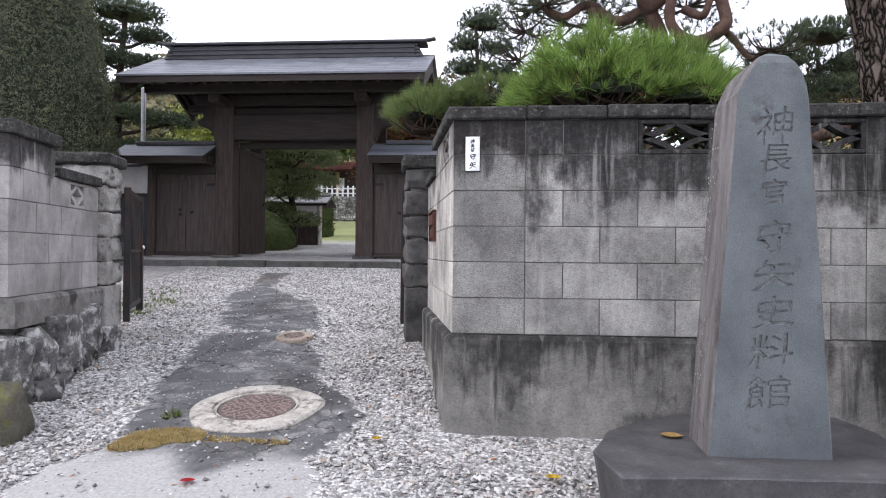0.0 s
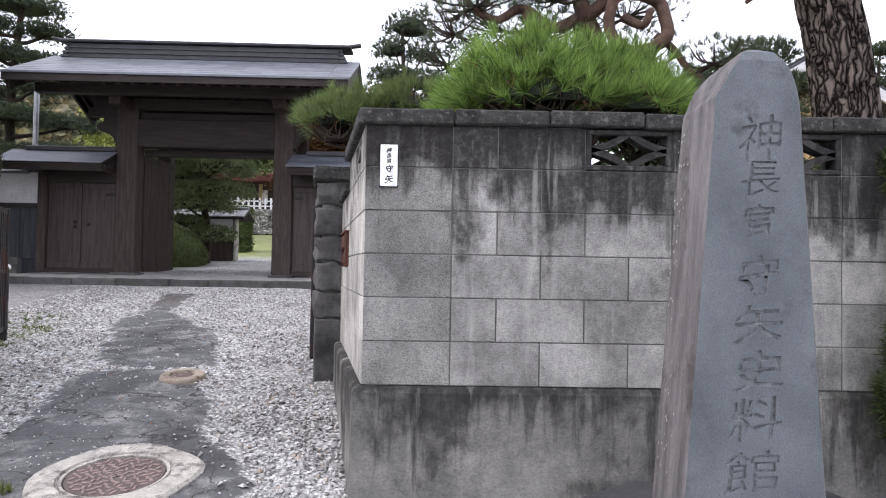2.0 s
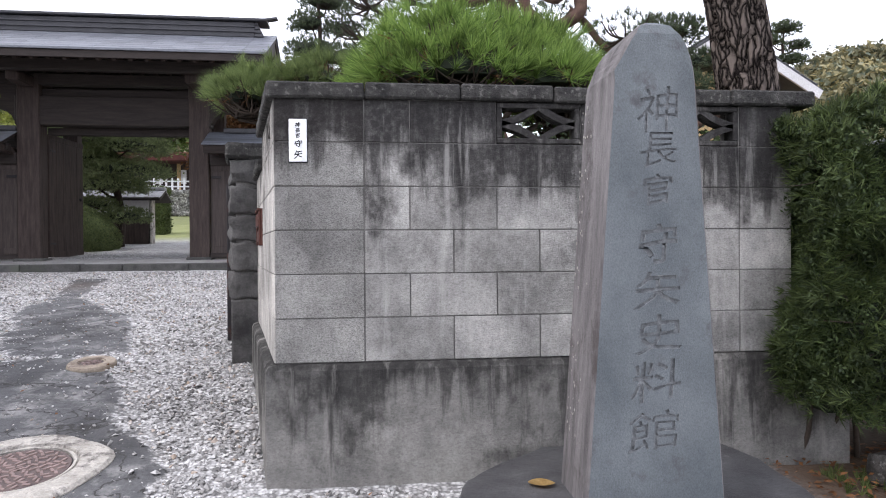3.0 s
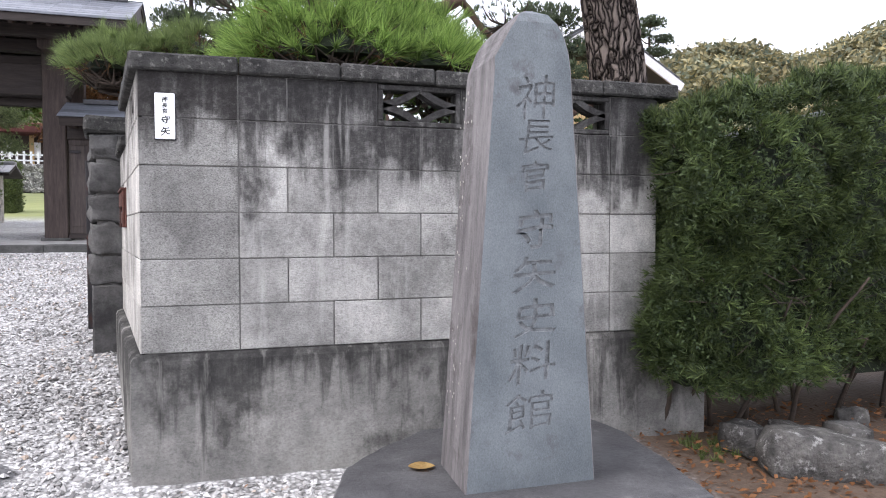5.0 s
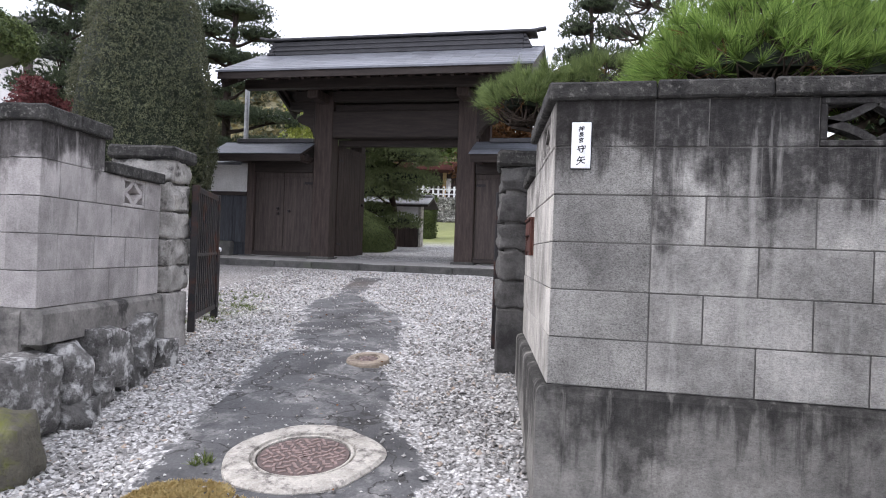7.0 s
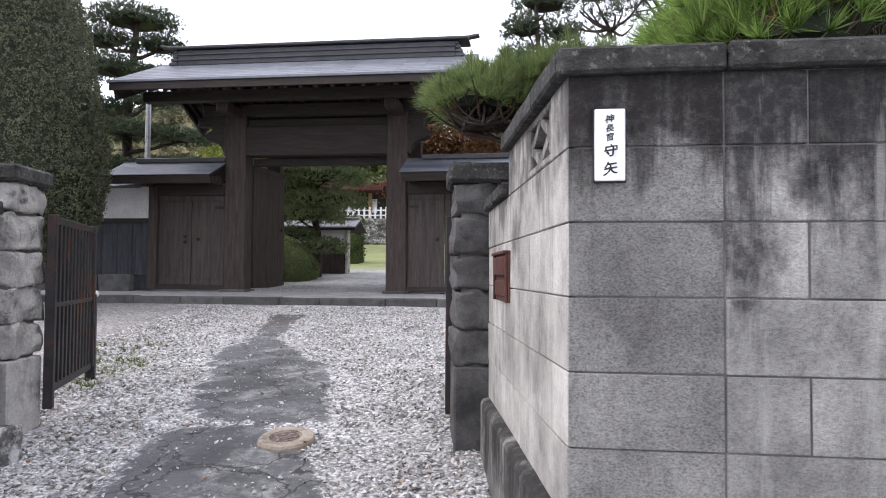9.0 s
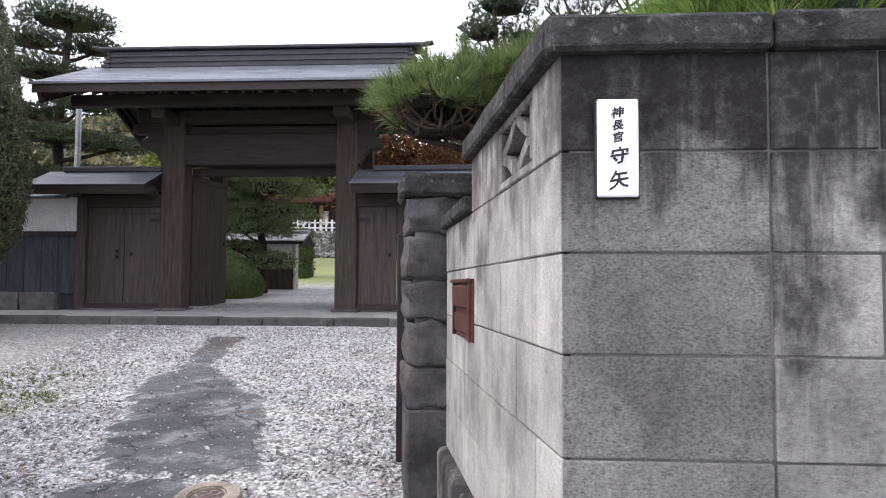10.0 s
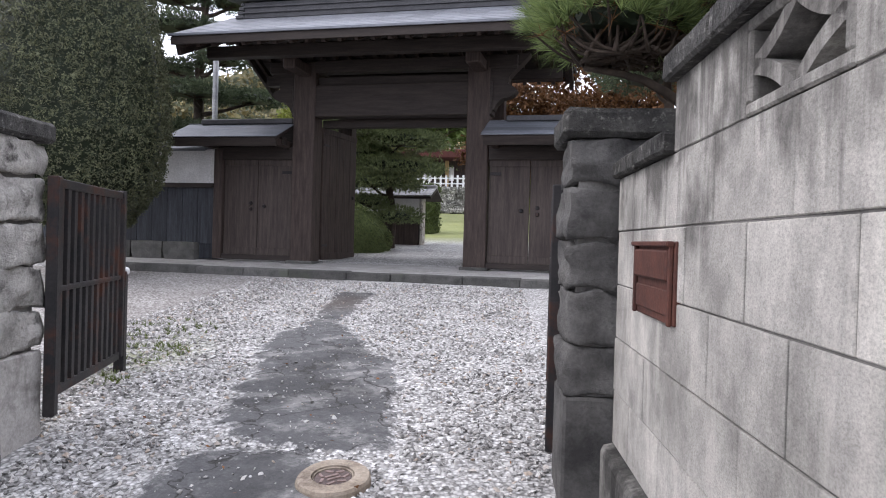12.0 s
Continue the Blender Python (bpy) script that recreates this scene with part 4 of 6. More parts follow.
# ---- stone stele on its slab ----
def make_stele():
    """A tapering shaft whose head is cut off slantwise on one side and rounded on the other."""
    root = empty("stone_stele", pose(1.27, 3.24, 0.6), "tall grey stone stele with carved characters on a slab", "stele")
    rng = np.random.default_rng(71)
    front = 3.06
    LZ = (0.58, 2.228, 2.30, 2.36, 2.406, 2.425)
    XL = (1.0, 1.114, 1.153, 1.19, 1.224, 1.262)
    RZ = (0.58, 1.39, 2.106, 2.258, 2.31, 2.36, 2.406, 2.425)
    XR = (1.545, 1.485, 1.446, 1.428, 1.412, 1.388, 1.345, 1.308)
    BZ = (0.58, 1.37, 2.05, 2.228, 2.32, 2.37, 2.425)
    XB = (1.012, 1.066, 1.1, 1.122, 1.15, 1.185, 1.264)
    YB = (3.42, 3.41, 3.4, 3.385, 3.34, 3.28, 3.2)
    zs = [0.585, 2.19, 2.228, 2.27, 2.31, 2.34, 2.37, 2.39, 2.406, 2.417, 2.425]
    bm = bmesh.new()
    rings = []
    for z in zs:
        chip = rng.normal(0, 0.0018, 4)
        x0, x1, xb, yb = np.interp(z, LZ, XL) + chip[0], np.interp(z, RZ, XR) + chip[1], np.interp(z, BZ, XB) + chip[2], np.interp(z, BZ, YB)
        y0 = front + np.interp(z, (2.37, 2.406, 2.425), (0.0, 0.016, 0.05))
        b = 0.006 + abs(chip[3])
        pts = ((x0 + b, y0), (x1 - b, y0), (x1, y0 + b), (x1, yb - b), (x1 - b, yb), (xb + b, yb), (xb, yb - b), (x0, y0 + b))
        rings.append([bm.verts.new((x, y, z)) for x, y in pts])
    for a, c in zip(rings, rings[1:]):
        for k in range(8):
            j = (k + 1) % 8
            bm.faces.new((a[k], a[j], c[j], c[k])).material_index = 0 if k == 0 else 1
    bm.faces.new(rings[-1]).material_index = 1
    bm.faces.new(rings[0][::-1]).material_index = 1
    me = bpy.data.meshes.new("shaft")
    bm.to_mesh(me)
    bm.free()
    for m in (STELE, STELE_TOP, CARVED):
        me.materials.append(m)
    shaft = new("shaft", me)
    carve = (("\u795e", 1.288, 2.086, 0.16, 0.165), ("\u9577", 1.292, 1.94, 0.145, 0.122), ("\u5b98", 1.284, 1.79, 0.112, 0.115), ("\u5b88", 1.285, 1.588, 0.157, 0.151),
             ("\u77e2", 1.282, 1.419, 0.179, 0.135), ("\u53f2", 1.286, 1.252, 0.187, 0.138), ("\u6599", 1.273, 1.079, 0.19, 0.153), ("\u9928", 1.262, 0.893, 0.2, 0.147))
    edge = [min(v.co[k] for v in me.vertices) for k in range(3)]
    for ch, x, z, w, h in carve:
        for bold in (0.0026, 0.0016, 0.0008, 0.0):
            lm = letter(ch, 0.16, 0.0121, bold)
            spread_x, spread_z = (max(v.co[k] for v in lm.vertices) - min(v.co[k] for v in lm.vertices) for k in (0, 2))
            fit = Matrix(((w / spread_x, 0, 0.07 * w / spread_z, 0), (0, 1, 0, 0), (0.13 * h / spread_x, 0, h / spread_z, 0), (0, 0, 0, 1)))
            lm.transform(fit)
            for _ in range(3):
                lm.materials.append(CARVED)
            lm.polygons.foreach_set("material_index", [2] * len(lm.polygons))
            count = len(lm.vertices)
            c = new("letter", lm)
            c.matrix_basis = pose(x, front, z)
            mod = shaft.modifiers.new("carve", "BOOLEAN")
            mod.object, mod.operation, mod.solver = c, "DIFFERENCE", "EXACT"
            bpy.context.view_layer.update()
            cut = bpy.data.meshes.new_from_object(shaft.evaluated_get(bpy.context.evaluated_depsgraph_get()))
            shaft.modifiers.clear()
            bpy.data.objects.remove(c)
            good = 0.48 * count <= len(cut.vertices) - len(shaft.data.vertices) <= 0.56 * count
            if good and all(abs(min(v.co[k] for v in cut.vertices) - edge[k]) < 1e-4 for k in range(3)):
                shaft.data = cut
                break
        floor = letter(ch, 0.16, 0.0008, bold)
        floor.transform(fit)
        floor.materials.append(CARVED)
        for v in floor.vertices:
            v.co.x, v.co.z = waver(v.co.x, v.co.z, w, h)
        child("character", floor, root, pose(x, front + 0.0112, z), "carved character")
        for v in shaft.data.vertices:
            if v.co.y < front + 0.013 and abs(v.co.x - x) < w * 0.62 and abs(v.co.z - z) < h * 0.66:
                dx, dz = waver(v.co.x - x, v.co.z - z, w, h)
                v.co.x, v.co.z = x + dx, z + dz
    under(shaft, root)
    shaft["label"] = "tapering shaft with eight carved characters"
    g = np.random.default_rng(12)
    for _ in range(64):
        z = g.uniform(0.8, 2.15)
        x0, xb = np.interp(z, LZ, XL), np.interp(z, BZ, XB)
        t = 1 - abs(g.normal(0, 0.22))
        y = front + (3.4 - front) * t
        fleck = bmesh.new()
        bmesh.ops.create_icosphere(fleck, subdivisions=1, radius=1)
        r = g.uniform(0.0025, 0.007)
        for v in fleck.verts:
            v.co = Vector((v.co.x * 0.002, v.co.y * r, v.co.z * r * g.uniform(0.8, 1.6)))
        part("lichen_fleck", fleck, LICHEN, root, "", pose(x0 + (xb - x0) * t, y, z), True)


def slab():
    """A rough dressed slab with broken edges, sunk into the gravel."""
    bm = bmesh.new()
    outline = ((0.5, 3.12), (0.62, 3.5), (0.76, 3.66), (1.06, 3.93), (1.96, 3.95), (2.02, 3.6), (1.97, 3.2), (1.9, 2.8), (1.3, 2.78), (0.56, 2.74))
    pts = []
    for k, (x, y) in enumerate(outline):
        nx, ny = outline[(k + 1) % len(outline)]
        for q in range(5):
            t = q / 5
            p = Vector((x + (nx - x) * t, y + (ny - y) * t, 0))
            pts.append(p + noise.noise_vector(p * 7) * 0.016)
    c = Vector((1.27, 3.3, 0))
    rings = []
    for z, k in ((0.15, 0.9), (0.4, 0.955), (0.565, 0.99), (0.586, 0.998), (0.594, 0.985), (0.597, 0.5)):
        rings.append([bm.verts.new((c.x + (p.x - c.x) * k, c.y + (p.y - c.y) * k, z + (0.006 * noise.noise(p * 9 + Vector((0, 0, z))) if z < 0.59 else 0))) for p in pts])
    n = len(pts)
    for a, b in zip(rings, rings[1:]):
        for k in range(n):
            j = (k + 1) % n
            bm.faces.new((a[j], a[k], b[k], b[j]))
    bm.faces.new(rings[-1][::-1])
    bmesh.ops.recalc_face_normals(bm, faces=bm.faces[:])
    tagged(part("stone_slab", bm, SLAB, None, "", None, False), "dark grey rough-edged stone slab under the stele", "slab")


make_stele()
slab()


def manhole(x, y, r, lid, ring_mat, label, seed):
    slope = math.degrees(math.atan(0.135))
    m = pose(x, y, ground_z(x, y) + 0.012, slope, 0, 0)
    root = empty("manhole", m, label, "manhole")
    verts, faces = [], []
    n = 40
    prof = ((r * 1.0, -0.06), (r * 0.985, 0.012), (r * 0.94, 0.026), (lid * 1.16, 0.03), (lid * 1.13, 0.012), (lid * 1.1, 0.012), (lid * 1.09, 0.024), (lid * 1.03, 0.022), (lid * 1.02, -0.02))
    for k in range(n):
        a = 2 * math.pi * k / n
        w = 1 + 0.09 * noise.noise(Vector((math.cos(a) * 1.6, math.sin(a) * 1.6, seed)))
        for i, (q, z) in enumerate(prof):
            s = q * (w if i < 3 else 1)
            verts.append((s * math.cos(a), s * math.sin(a), z))
    c = len(prof)
    for k in range(n):
        j = (k + 1) % n
        for i in range(c - 1):
            faces.append((k * c + i, j * c + i, j * c + i + 1, k * c + i + 1))
    child("collar", mesh_of("collar", verts, faces, ring_mat, False), root, m, "worn cast concrete collar")
    bm = bmesh.new()
    bmesh.ops.create_cone(bm, segments=40, radius1=lid, radius2=lid * 0.99, depth=0.03, cap_ends=True)
    bmesh.ops.translate(bm, verts=bm.verts, vec=(0, 0, 0.002))
    part("lid", bm, LIDBASE, root, "brown cast iron lid with a raised pattern", m)
    stud = mesh_from(boxed(-0.02, 0.02, -0.0075, 0.0075, 0.015, 0.0225, bevel=0.002), "stud", CASTIRON)
    rings = int(lid / 0.031)
    for q in range(rings):
        rr = lid * 0.92 * (q + 0.5) / rings
        cnt = max(4, int(2 * math.pi * rr / 0.05))
        for k in range(cnt):
            a = 2 * math.pi * (k + 0.5 * (q % 2)) / cnt
            child("stud", stud, root, m @ pose(rr * math.cos(a), rr * math.sin(a), 0, 0, 0, math.degrees(a) + 45 + 90 * (k % 2)))


manhole(-1.52, 4.3, 0.43, 0.245, RING, "round manhole lid in a cream concrete collar", 2)
manhole(-1.81, 6.1, 0.175, 0.085, RING2, "small drain cover in a tan concrete collar", 5)


# ---- timber gate ----
GF = 1.41
gate = empty("timber_gate", pose(-4.2, 14.1, GF), "dark timber roofed gate with open doors", "gate")
for x0, x1 in ((-5.86, -5.47), (-2.885, -2.53)):
    part("post", boxed(x0, x1, 13.9, 14.24, GF, 4.75, bevel=0.015), TIMBER, gate)
    part("post_stone", boxed(x0 - 0.05, x1 + 0.05, 13.85, 14.29, GF - 0.1, GF + 0.015, bevel=0.01), KERB, gate, "flat base stone")
for x0, x1 in ((-5.8, -5.52), (-2.84, -2.58)):
    part("rear_post", boxed(x0, x1, 15.75, 16.0, GF, 4.7, bevel=0.012), TIMBER, gate)
part("lintel", boxed(-5.9, -2.49, 13.92, 14.2, 3.83, 4.36, bevel=0.015), TIMBER_X, gate, "heavy crossbeam")
part("upper_beam", boxed(-6.3, -2.1, 13.9, 14.12, 4.56, 4.76, bevel=0.012), TIMBER_X, gate)
part("head_panel", boxed(-5.47, -2.885, 14.02, 14.07, 4.36, 4.5), TIMBER_X, gate)
part("rear_lintel", boxed(-5.52, -2.84, 15.78, 15.95, 4.05, 4.3, bevel=0.01), TIMBER_X, gate)
part("door_head", boxed(-5.47, -2.885, 14.25, 14.4, 3.7, 3.83, bevel=0.006), TIMBER_X, gate)


def nosing(x, side):
    """A carved beam end: a cloud-like profile, swept through the beam's width."""
    prof = [(0, -0.3), (0, 0.58), (0.62, 0.58), (0.5, 0.44), (0.38, 0.32), (0.29, 0.22), (0.28, 0.11), (0.36, 0.07), (0.42, 0.02), (0.38, -0.05), (0.28, -0.1), (0.2, -0.11), (0.1, -0.2), (0.06, -0.29)]
    bm = bmesh.new()
    ring = [[bm.verts.new((x + side * p, y, 4.2 + q)) for p, q in prof] for y in (13.95, 14.18)]
    n = len(prof)
    for k in range(n):
        j = (k + 1) % n
        bm.faces.new((ring[0][k], ring[0][j], ring[1][j], ring[1][k]))
    bm.faces.new(ring[0])
    bm.faces.new(ring[1][::-1])
    bmesh.ops.recalc_face_normals(bm, faces=bm.faces[:])
    part("carved_nosing", bm, TIMBER_X, gate)


nosing(-5.86, -1)
nosing(-2.53, 1)
for x in (-5.66, -2.7):
    # bracket arms that carry the eaves purlin
    part("bracket_arm", boxed(x - 0.11, x + 0.11, 13.3, 15.2, 4.5, 4.68, bevel=0.02), TIMBER, gate)
part("eaves_purlin", boxed(-6.95, -1.5, 13.02, 13.2, 4.62, 4.8, bevel=0.01), TIMBER_X, gate)
part("rear_purlin", boxed(-6.95, -1.5, 15.0, 15.2, 4.62, 4.8, bevel=0.01), TIMBER_X, gate)
part("ridge_purlin", boxed(-6.95, -1.5, 13.97, 14.13, 5.15, 5.35, bevel=0.01), TIMBER_X, gate)
for x in (-5.66, -4.2, -2.7):
    part("king_post", boxed(x - 0.08, x + 0.08, 14.0, 14.1, 4.7, 5.2), TIMBER, gate)

# roof: two slopes of metal plates over rafters
RY0, RY1, RZ0, RZ1 = 12.38, 14.05, 4.80, 5.55
RX0, RX1 = -7.15, -1.32
ang = math.degrees(math.atan2(RZ1 - RZ0, RY1 - RY0))
ln = math.hypot(RY1 - RY0, RZ1 - RZ0)
roof = part("roof", boxed(RX0, RX1, 0, ln, -0.09, 0, bevel=0.008), TIMBER_X, gate, "roof boarding with dark fascia", pose(0, RY0, RZ0, ang, 0, 0))
roof2 = part("roof", boxed(-RX1, -RX0, 0, ln, -0.09, 0, bevel=0.008), TIMBER_X, gate, "roof boarding with dark fascia", Matrix.Translation((0, 2 * RY1 - RY0, RZ0)) @ pose(0, 0, 0, 0, 0, 180) @ pose(0, 0, 0, ang, 0, 0))
rows_n = 9
for k in range(rows_n):
    y0, y1 = ln * k / rows_n, ln * (k + 1) / rows_n + 0.03
    cols = 15
    w = (RX1 - RX0 + 0.06) / cols
    me = mesh_from(boxed(0.001, w - 0.001, 0, y1 - y0, 0, 0.012, bevel=0.003), "roof_plate", ROOFMETAL)
    for c in range(cols):
        off = 0.0 if k % 2 else -w * 0.0
        child("roof_plate", me, roof, pose(0, RY0, RZ0, ang, 0, 0) @ pose(RX0 - 0.03 + c * w + off, y0 - (0.03 if k == 0 else 0), 0.012 + 0.0, -0.9, 0, 0))
        child("roof_plate", me, roof2, world_of(roof2) @ pose(-RX1 - 0.03 + c * w, y0, 0.012, -0.9, 0, 0))
part("drip_edge", boxed(RX0 - 0.03, RX1 + 0.03, RY0 - 0.045, RY0 - 0.02, RZ0 - 0.02, RZ0 + 0.02, bevel=0.004), ROOFMETAL, gate, "bright metal drip edge")
part("fascia", boxed(RX0, RX1, RY0 - 0.012, RY0 + 0.02, RZ0 - 0.14, RZ0 - 0.02, bevel=0.004), TIMBER_X, gate)
raf = mesh_from(boxed(-0.032, 0.032, 0.06, ln, -0.19, -0.1, bevel=0.005), "rafter", TIMBER)
for k in range(23):
    x = RX0 + 0.12 + (RX1 - RX0 - 0.24) * k / 22
    child("rafter", raf, gate, pose(x, RY0, RZ0, ang, 0, 0))
    child("rafter", raf, gate, Matrix.Translation((x, 2 * RY1 - RY0, RZ0)) @ pose(0, 0, 0, 0, 0, 180) @ pose(0, 0, 0, ang, 0, 0))
for x in (RX0 + 0.02, RX1 - 0.08):
    for m in (pose(0, RY0, RZ0, ang, 0, 0), Matrix.Translation((2 * x + 0.06, 2 * RY1 - RY0, RZ0)) @ pose(0, 0, 0, 0, 0, 180) @ pose(0, 0, 0, ang, 0, 0)):
        part("barge_board", boxed(x, x + 0.06, 0.02, ln, -0.3, -0.092, bevel=0.006), TIMBER_X, gate, "", m)
part("ridge_box", boxed(-6.8, -1.68, 13.87, 14.23, 5.5, 5.78, bevel=0.012), RIDGE, gate, "boxed ridge clad in dark plate")
for z in (5.585, 5.68):
    part("ridge_band", boxed(-6.81, -1.67, 13.845, 14.255, z, z + 0.03, bevel=0.006), RIDGE, gate)
part("ridge_cap", boxed(-6.98, -1.45, 13.8, 14.3, 5.79, 5.84, bevel=0.012), RIDGE, gate)
for x, s in ((-6.8, -1), (-1.68, 1)):
    for k in range(4):
        part("ridge_end", boxed(min(x, x + s * (0.16 - 0.035 * k)), max(x, x + s * (0.16 - 0.035 * k)), 13.85, 14.25, 5.5 + 0.07 * k, 5.565 + 0.07 * k, bevel=0.015), RIDGE, gate, "stacked ridge end tile")
    bm = bmesh.new()
    box(bm, 0, 0.36, -0.07, 0.07, 0, 0.05, bevel=0.012)
    part("finial", bm, RIDGE, gate, "upturned ridge finial", pose(x + s * 0.05, 14.05, 5.83, 0, -9, 0 if s > 0 else 180))


def leaf(parent, m, w, h, planks, mat, name="door_leaf", ring=True):
    """A plank door in a frame, hinged at x 0, with iron ring and strap."""
    d = part(name, boxed(0, w, 0.012, 0.045, 0, h), mat, parent, "", m)
    me = mesh_from(boxed(0.003, w / planks - 0.003, 0, 0.012, 0.12, h - 0.1, bevel=0.003), "plank", mat)
    for k in range(planks):
        child("plank", me, d, m @ pose(w * k / planks, 0, 0))
    for z0, z1 in ((0, 0.12), (h - 0.1, h)):
        part("rail", boxed(0, w, -0.012, 0.012, z0, z1, bevel=0.004), mat, d, "", m)
    if ring:
        for z in (0.25, h - 0.3):
            part("strap_hinge", boxed(0.0, 0.2, -0.02, -0.012, z - 0.02, z + 0.02, bevel=0.003), IRON, d, "black strap hinge", m)
        bm = bmesh.new()
        bmesh.ops.create_cone(bm, segments=14, radius1=0.04, radius2=0.025, depth=0.03, cap_ends=True)
        part("boss", bm, IRON, d, "iron boss", m @ pose(w - 0.12, -0.02, h * 0.5, 90, 0, 0), True)
    return d


leaf(gate, pose(-5.47, 14.3, GF + 0.03, 0, 0, 84.5), 1.27, 2.28, 5, TIMBER, "gate_door")
leaf(gate, pose(-2.885, 15.57, GF + 0.03, 0, 0, -95 + 3), 1.27, 2.28, 5, TIMBER, "gate_door")


def wing(s, label):
    """A side bay of the gate with a low roof, a double door and a jamb. s: -1 or 1 mirrors it about the gate's axis."""
    ax = -4.19

    def X(d):
        return ax + s * d

    def b(d0, d1, *rest, **k):
        lo, hi = sorted((X(d0), X(d1)))
        return boxed(lo, hi, *rest, **k)

    root = empty("gate_wing", pose(X(2.3), 14.1, GF), label, "side gate", "wings of the gate")
    part("jamb", b(2.97, 3.13, 13.9, 14.12, GF, 3.3, bevel=0.01), TIMBER, root)
    part("head", b(1.67, 3.13, 13.92, 14.1, 3.12, 3.34, bevel=0.01), TIMBER_X, root)
    part("sill", b(1.67, 2.97, 13.92, 14.1, GF, GF + 0.09, bevel=0.008), TIMBER_X, root)
    z0, h = GF + 0.09, 3.12 - GF - 0.09
    for d0, d1 in ((1.68, 2.32), (2.33, 2.96)):
        lo = min(X(d0), X(d1))
        d = leaf(root, pose(lo, 13.98, z0), abs(d1 - d0), h, 1, DOORWOOD, "door_leaf", False)
        cx = lo + (0.12 if (d0 > 2) == (s > 0) else abs(d1 - d0) - 0.12)
        for z in ((0.88, 0.78) if d0 > 2 else (0.83,)):
            bm = bmesh.new()
            bmesh.ops.create_cone(bm, segments=12, radius1=0.034, radius2=0.022, depth=0.03, cap_ends=True)
            part("boss", bm, IRON, d, "black iron boss", pose(cx, 13.965, z0 + z, 90, 0, 0))
    part("strap_hinge", b(1.69, 1.87, 13.955, 13.968, 2.88, 2.93, bevel=0.003), IRON, root, "black strap hinge")
    # low roof
    y0, y1, za, zb = 13.3, 13.98, 3.42, 3.74
    g = math.degrees(math.atan2(zb - za, y1 - y0))
    w = math.hypot(zb - za, y1 - y0)
    lo, hi = sorted((X(1.68), X(3.64)))
    for m in (pose(0, y0, za, g, 0, 0), Matrix.Translation((lo + hi, 2 * y1 - y0, za)) @ pose(0, 0, 0, 0, 0, 180) @ pose(0, 0, 0, g, 0, 0)):
        part("boarding", boxed(lo, hi, 0, w, -0.07, -0.012, bevel=0.006), TIMBER_X, root, "", m)
        for k in range(4):
            me = boxed(lo - 0.03, hi + 0.03, w * k / 4 - 0.02, w * (k + 1) / 4 + 0.02, 0.0, 0.012, bevel=0.003)
            part("roof_plate", me, ROOFMETAL, root, "", m @ pose(0, 0, 0, -0.8, 0, 0))
        part("fascia", boxed(lo, hi, -0.012, 0.012, -0.16, -0.02, bevel=0.004), TIMBER_X, root, "", m)
    part("ridge", boxed(lo + 0.25, hi - 0.0, y1 - 0.09, y1 + 0.09, zb - 0.02, zb + 0.07, bevel=0.012), RIDGE, root)
    part("wall_plate", boxed(lo, hi, 13.6, 13.75, 3.33, 3.45, bevel=0.01), TIMBER_X, root)
    for d in (1.72, 3.05):
        lo2, hi2 = sorted((X(d), X(d + 0.12)))
        part("arm", boxed(lo2, hi2, 13.4, 14.5, 3.3, 3.42, bevel=0.01), TIMBER, root)


wing(-1, "dark timber side door under a low metal roof")
wing(1, "dark timber side door under a low metal roof, shut")

# plastered garden wall either side
for k, (x0, x1) in enumerate(((-14.0, -7.33),)):
    w = empty("garden_wall_%s" % ("west" if k == 0 else "east"), pose((x0 + x1) / 2, 14.1, GF), "white plastered wall over weathered boards on a stone foot", "wall", kind="structure")
    part("plaster", boxed(x0, x1, 13.97, 14.2, 2.69, 3.3), PLASTER, w, "white plaster band")
    n = 22
    bw = (x1 - x0) / n
    me = mesh_from(boxed(0.004, bw - 0.004, 0, 0.03, 0, 1.02, bevel=0.003), "board", BOARDS)
    for q in range(n):
        child("board", me, w, pose(x0 + q * bw, 13.93, 1.66))
    part("backing", boxed(x0, x1, 13.965, 14.18, 1.4, 2.69), BOARDS, w)
    part("rail", boxed(x0, x1, 13.9, 13.97, 2.63, 2.71, bevel=0.006), TIMBER_X, w)
    me = mesh_from(rough_box(0.62, 0.36, 0.32, 4, 0.02, 5, 0.85), "foot_stone", KERB)
    for q in range(int((x1 - x0) / 0.64)):
        child("foot_stone", me, w, pose(x0 + 0.32 + q * 0.64, 14.0, 1.52))
    m = pose(0, 13.72, 3.24, 24, 0, 0)
    part("roof", boxed(x0, x1 - 0.05 if k == 0 else x1, 0, 0.42, 0, 0.05, bevel=0.006), ROOFMETAL, w, "low roof of metal plates", m)
    part("roof_back", boxed(x0, x1, 14.1, 14.5, 3.3, 3.42, bevel=0.01), ROOFMETAL, w)

# kerb, apron and sill of the gate
kerb = empty("kerb", pose(-4.2, 12.7, 1.2), "row of grey kerb stones before the gate", "kerb", kind="structure")
x = -9.4
k = 0
while x < 0.4:
    w = (0.92, 0.66, 1.05, 0.8, 0.74)[k % 5]
    bm = boxed(0.004, w - 0.004, 0, 0.24, 0, 0.24, bevel=0.014)
    bmesh.ops.subdivide_edges(bm, edges=bm.edges[:], cuts=1, use_grid_fill=True)
    for v in bm.verts:
        v.co += noise.noise_vector(v.co * 8 + Vector((k, 0, 0))) * 0.006
    part("kerb_stone", bm, KERB, kerb, "", pose(x, 12.58, 1.095 + 0.004 * (k % 3)))
    x += w
    k += 1
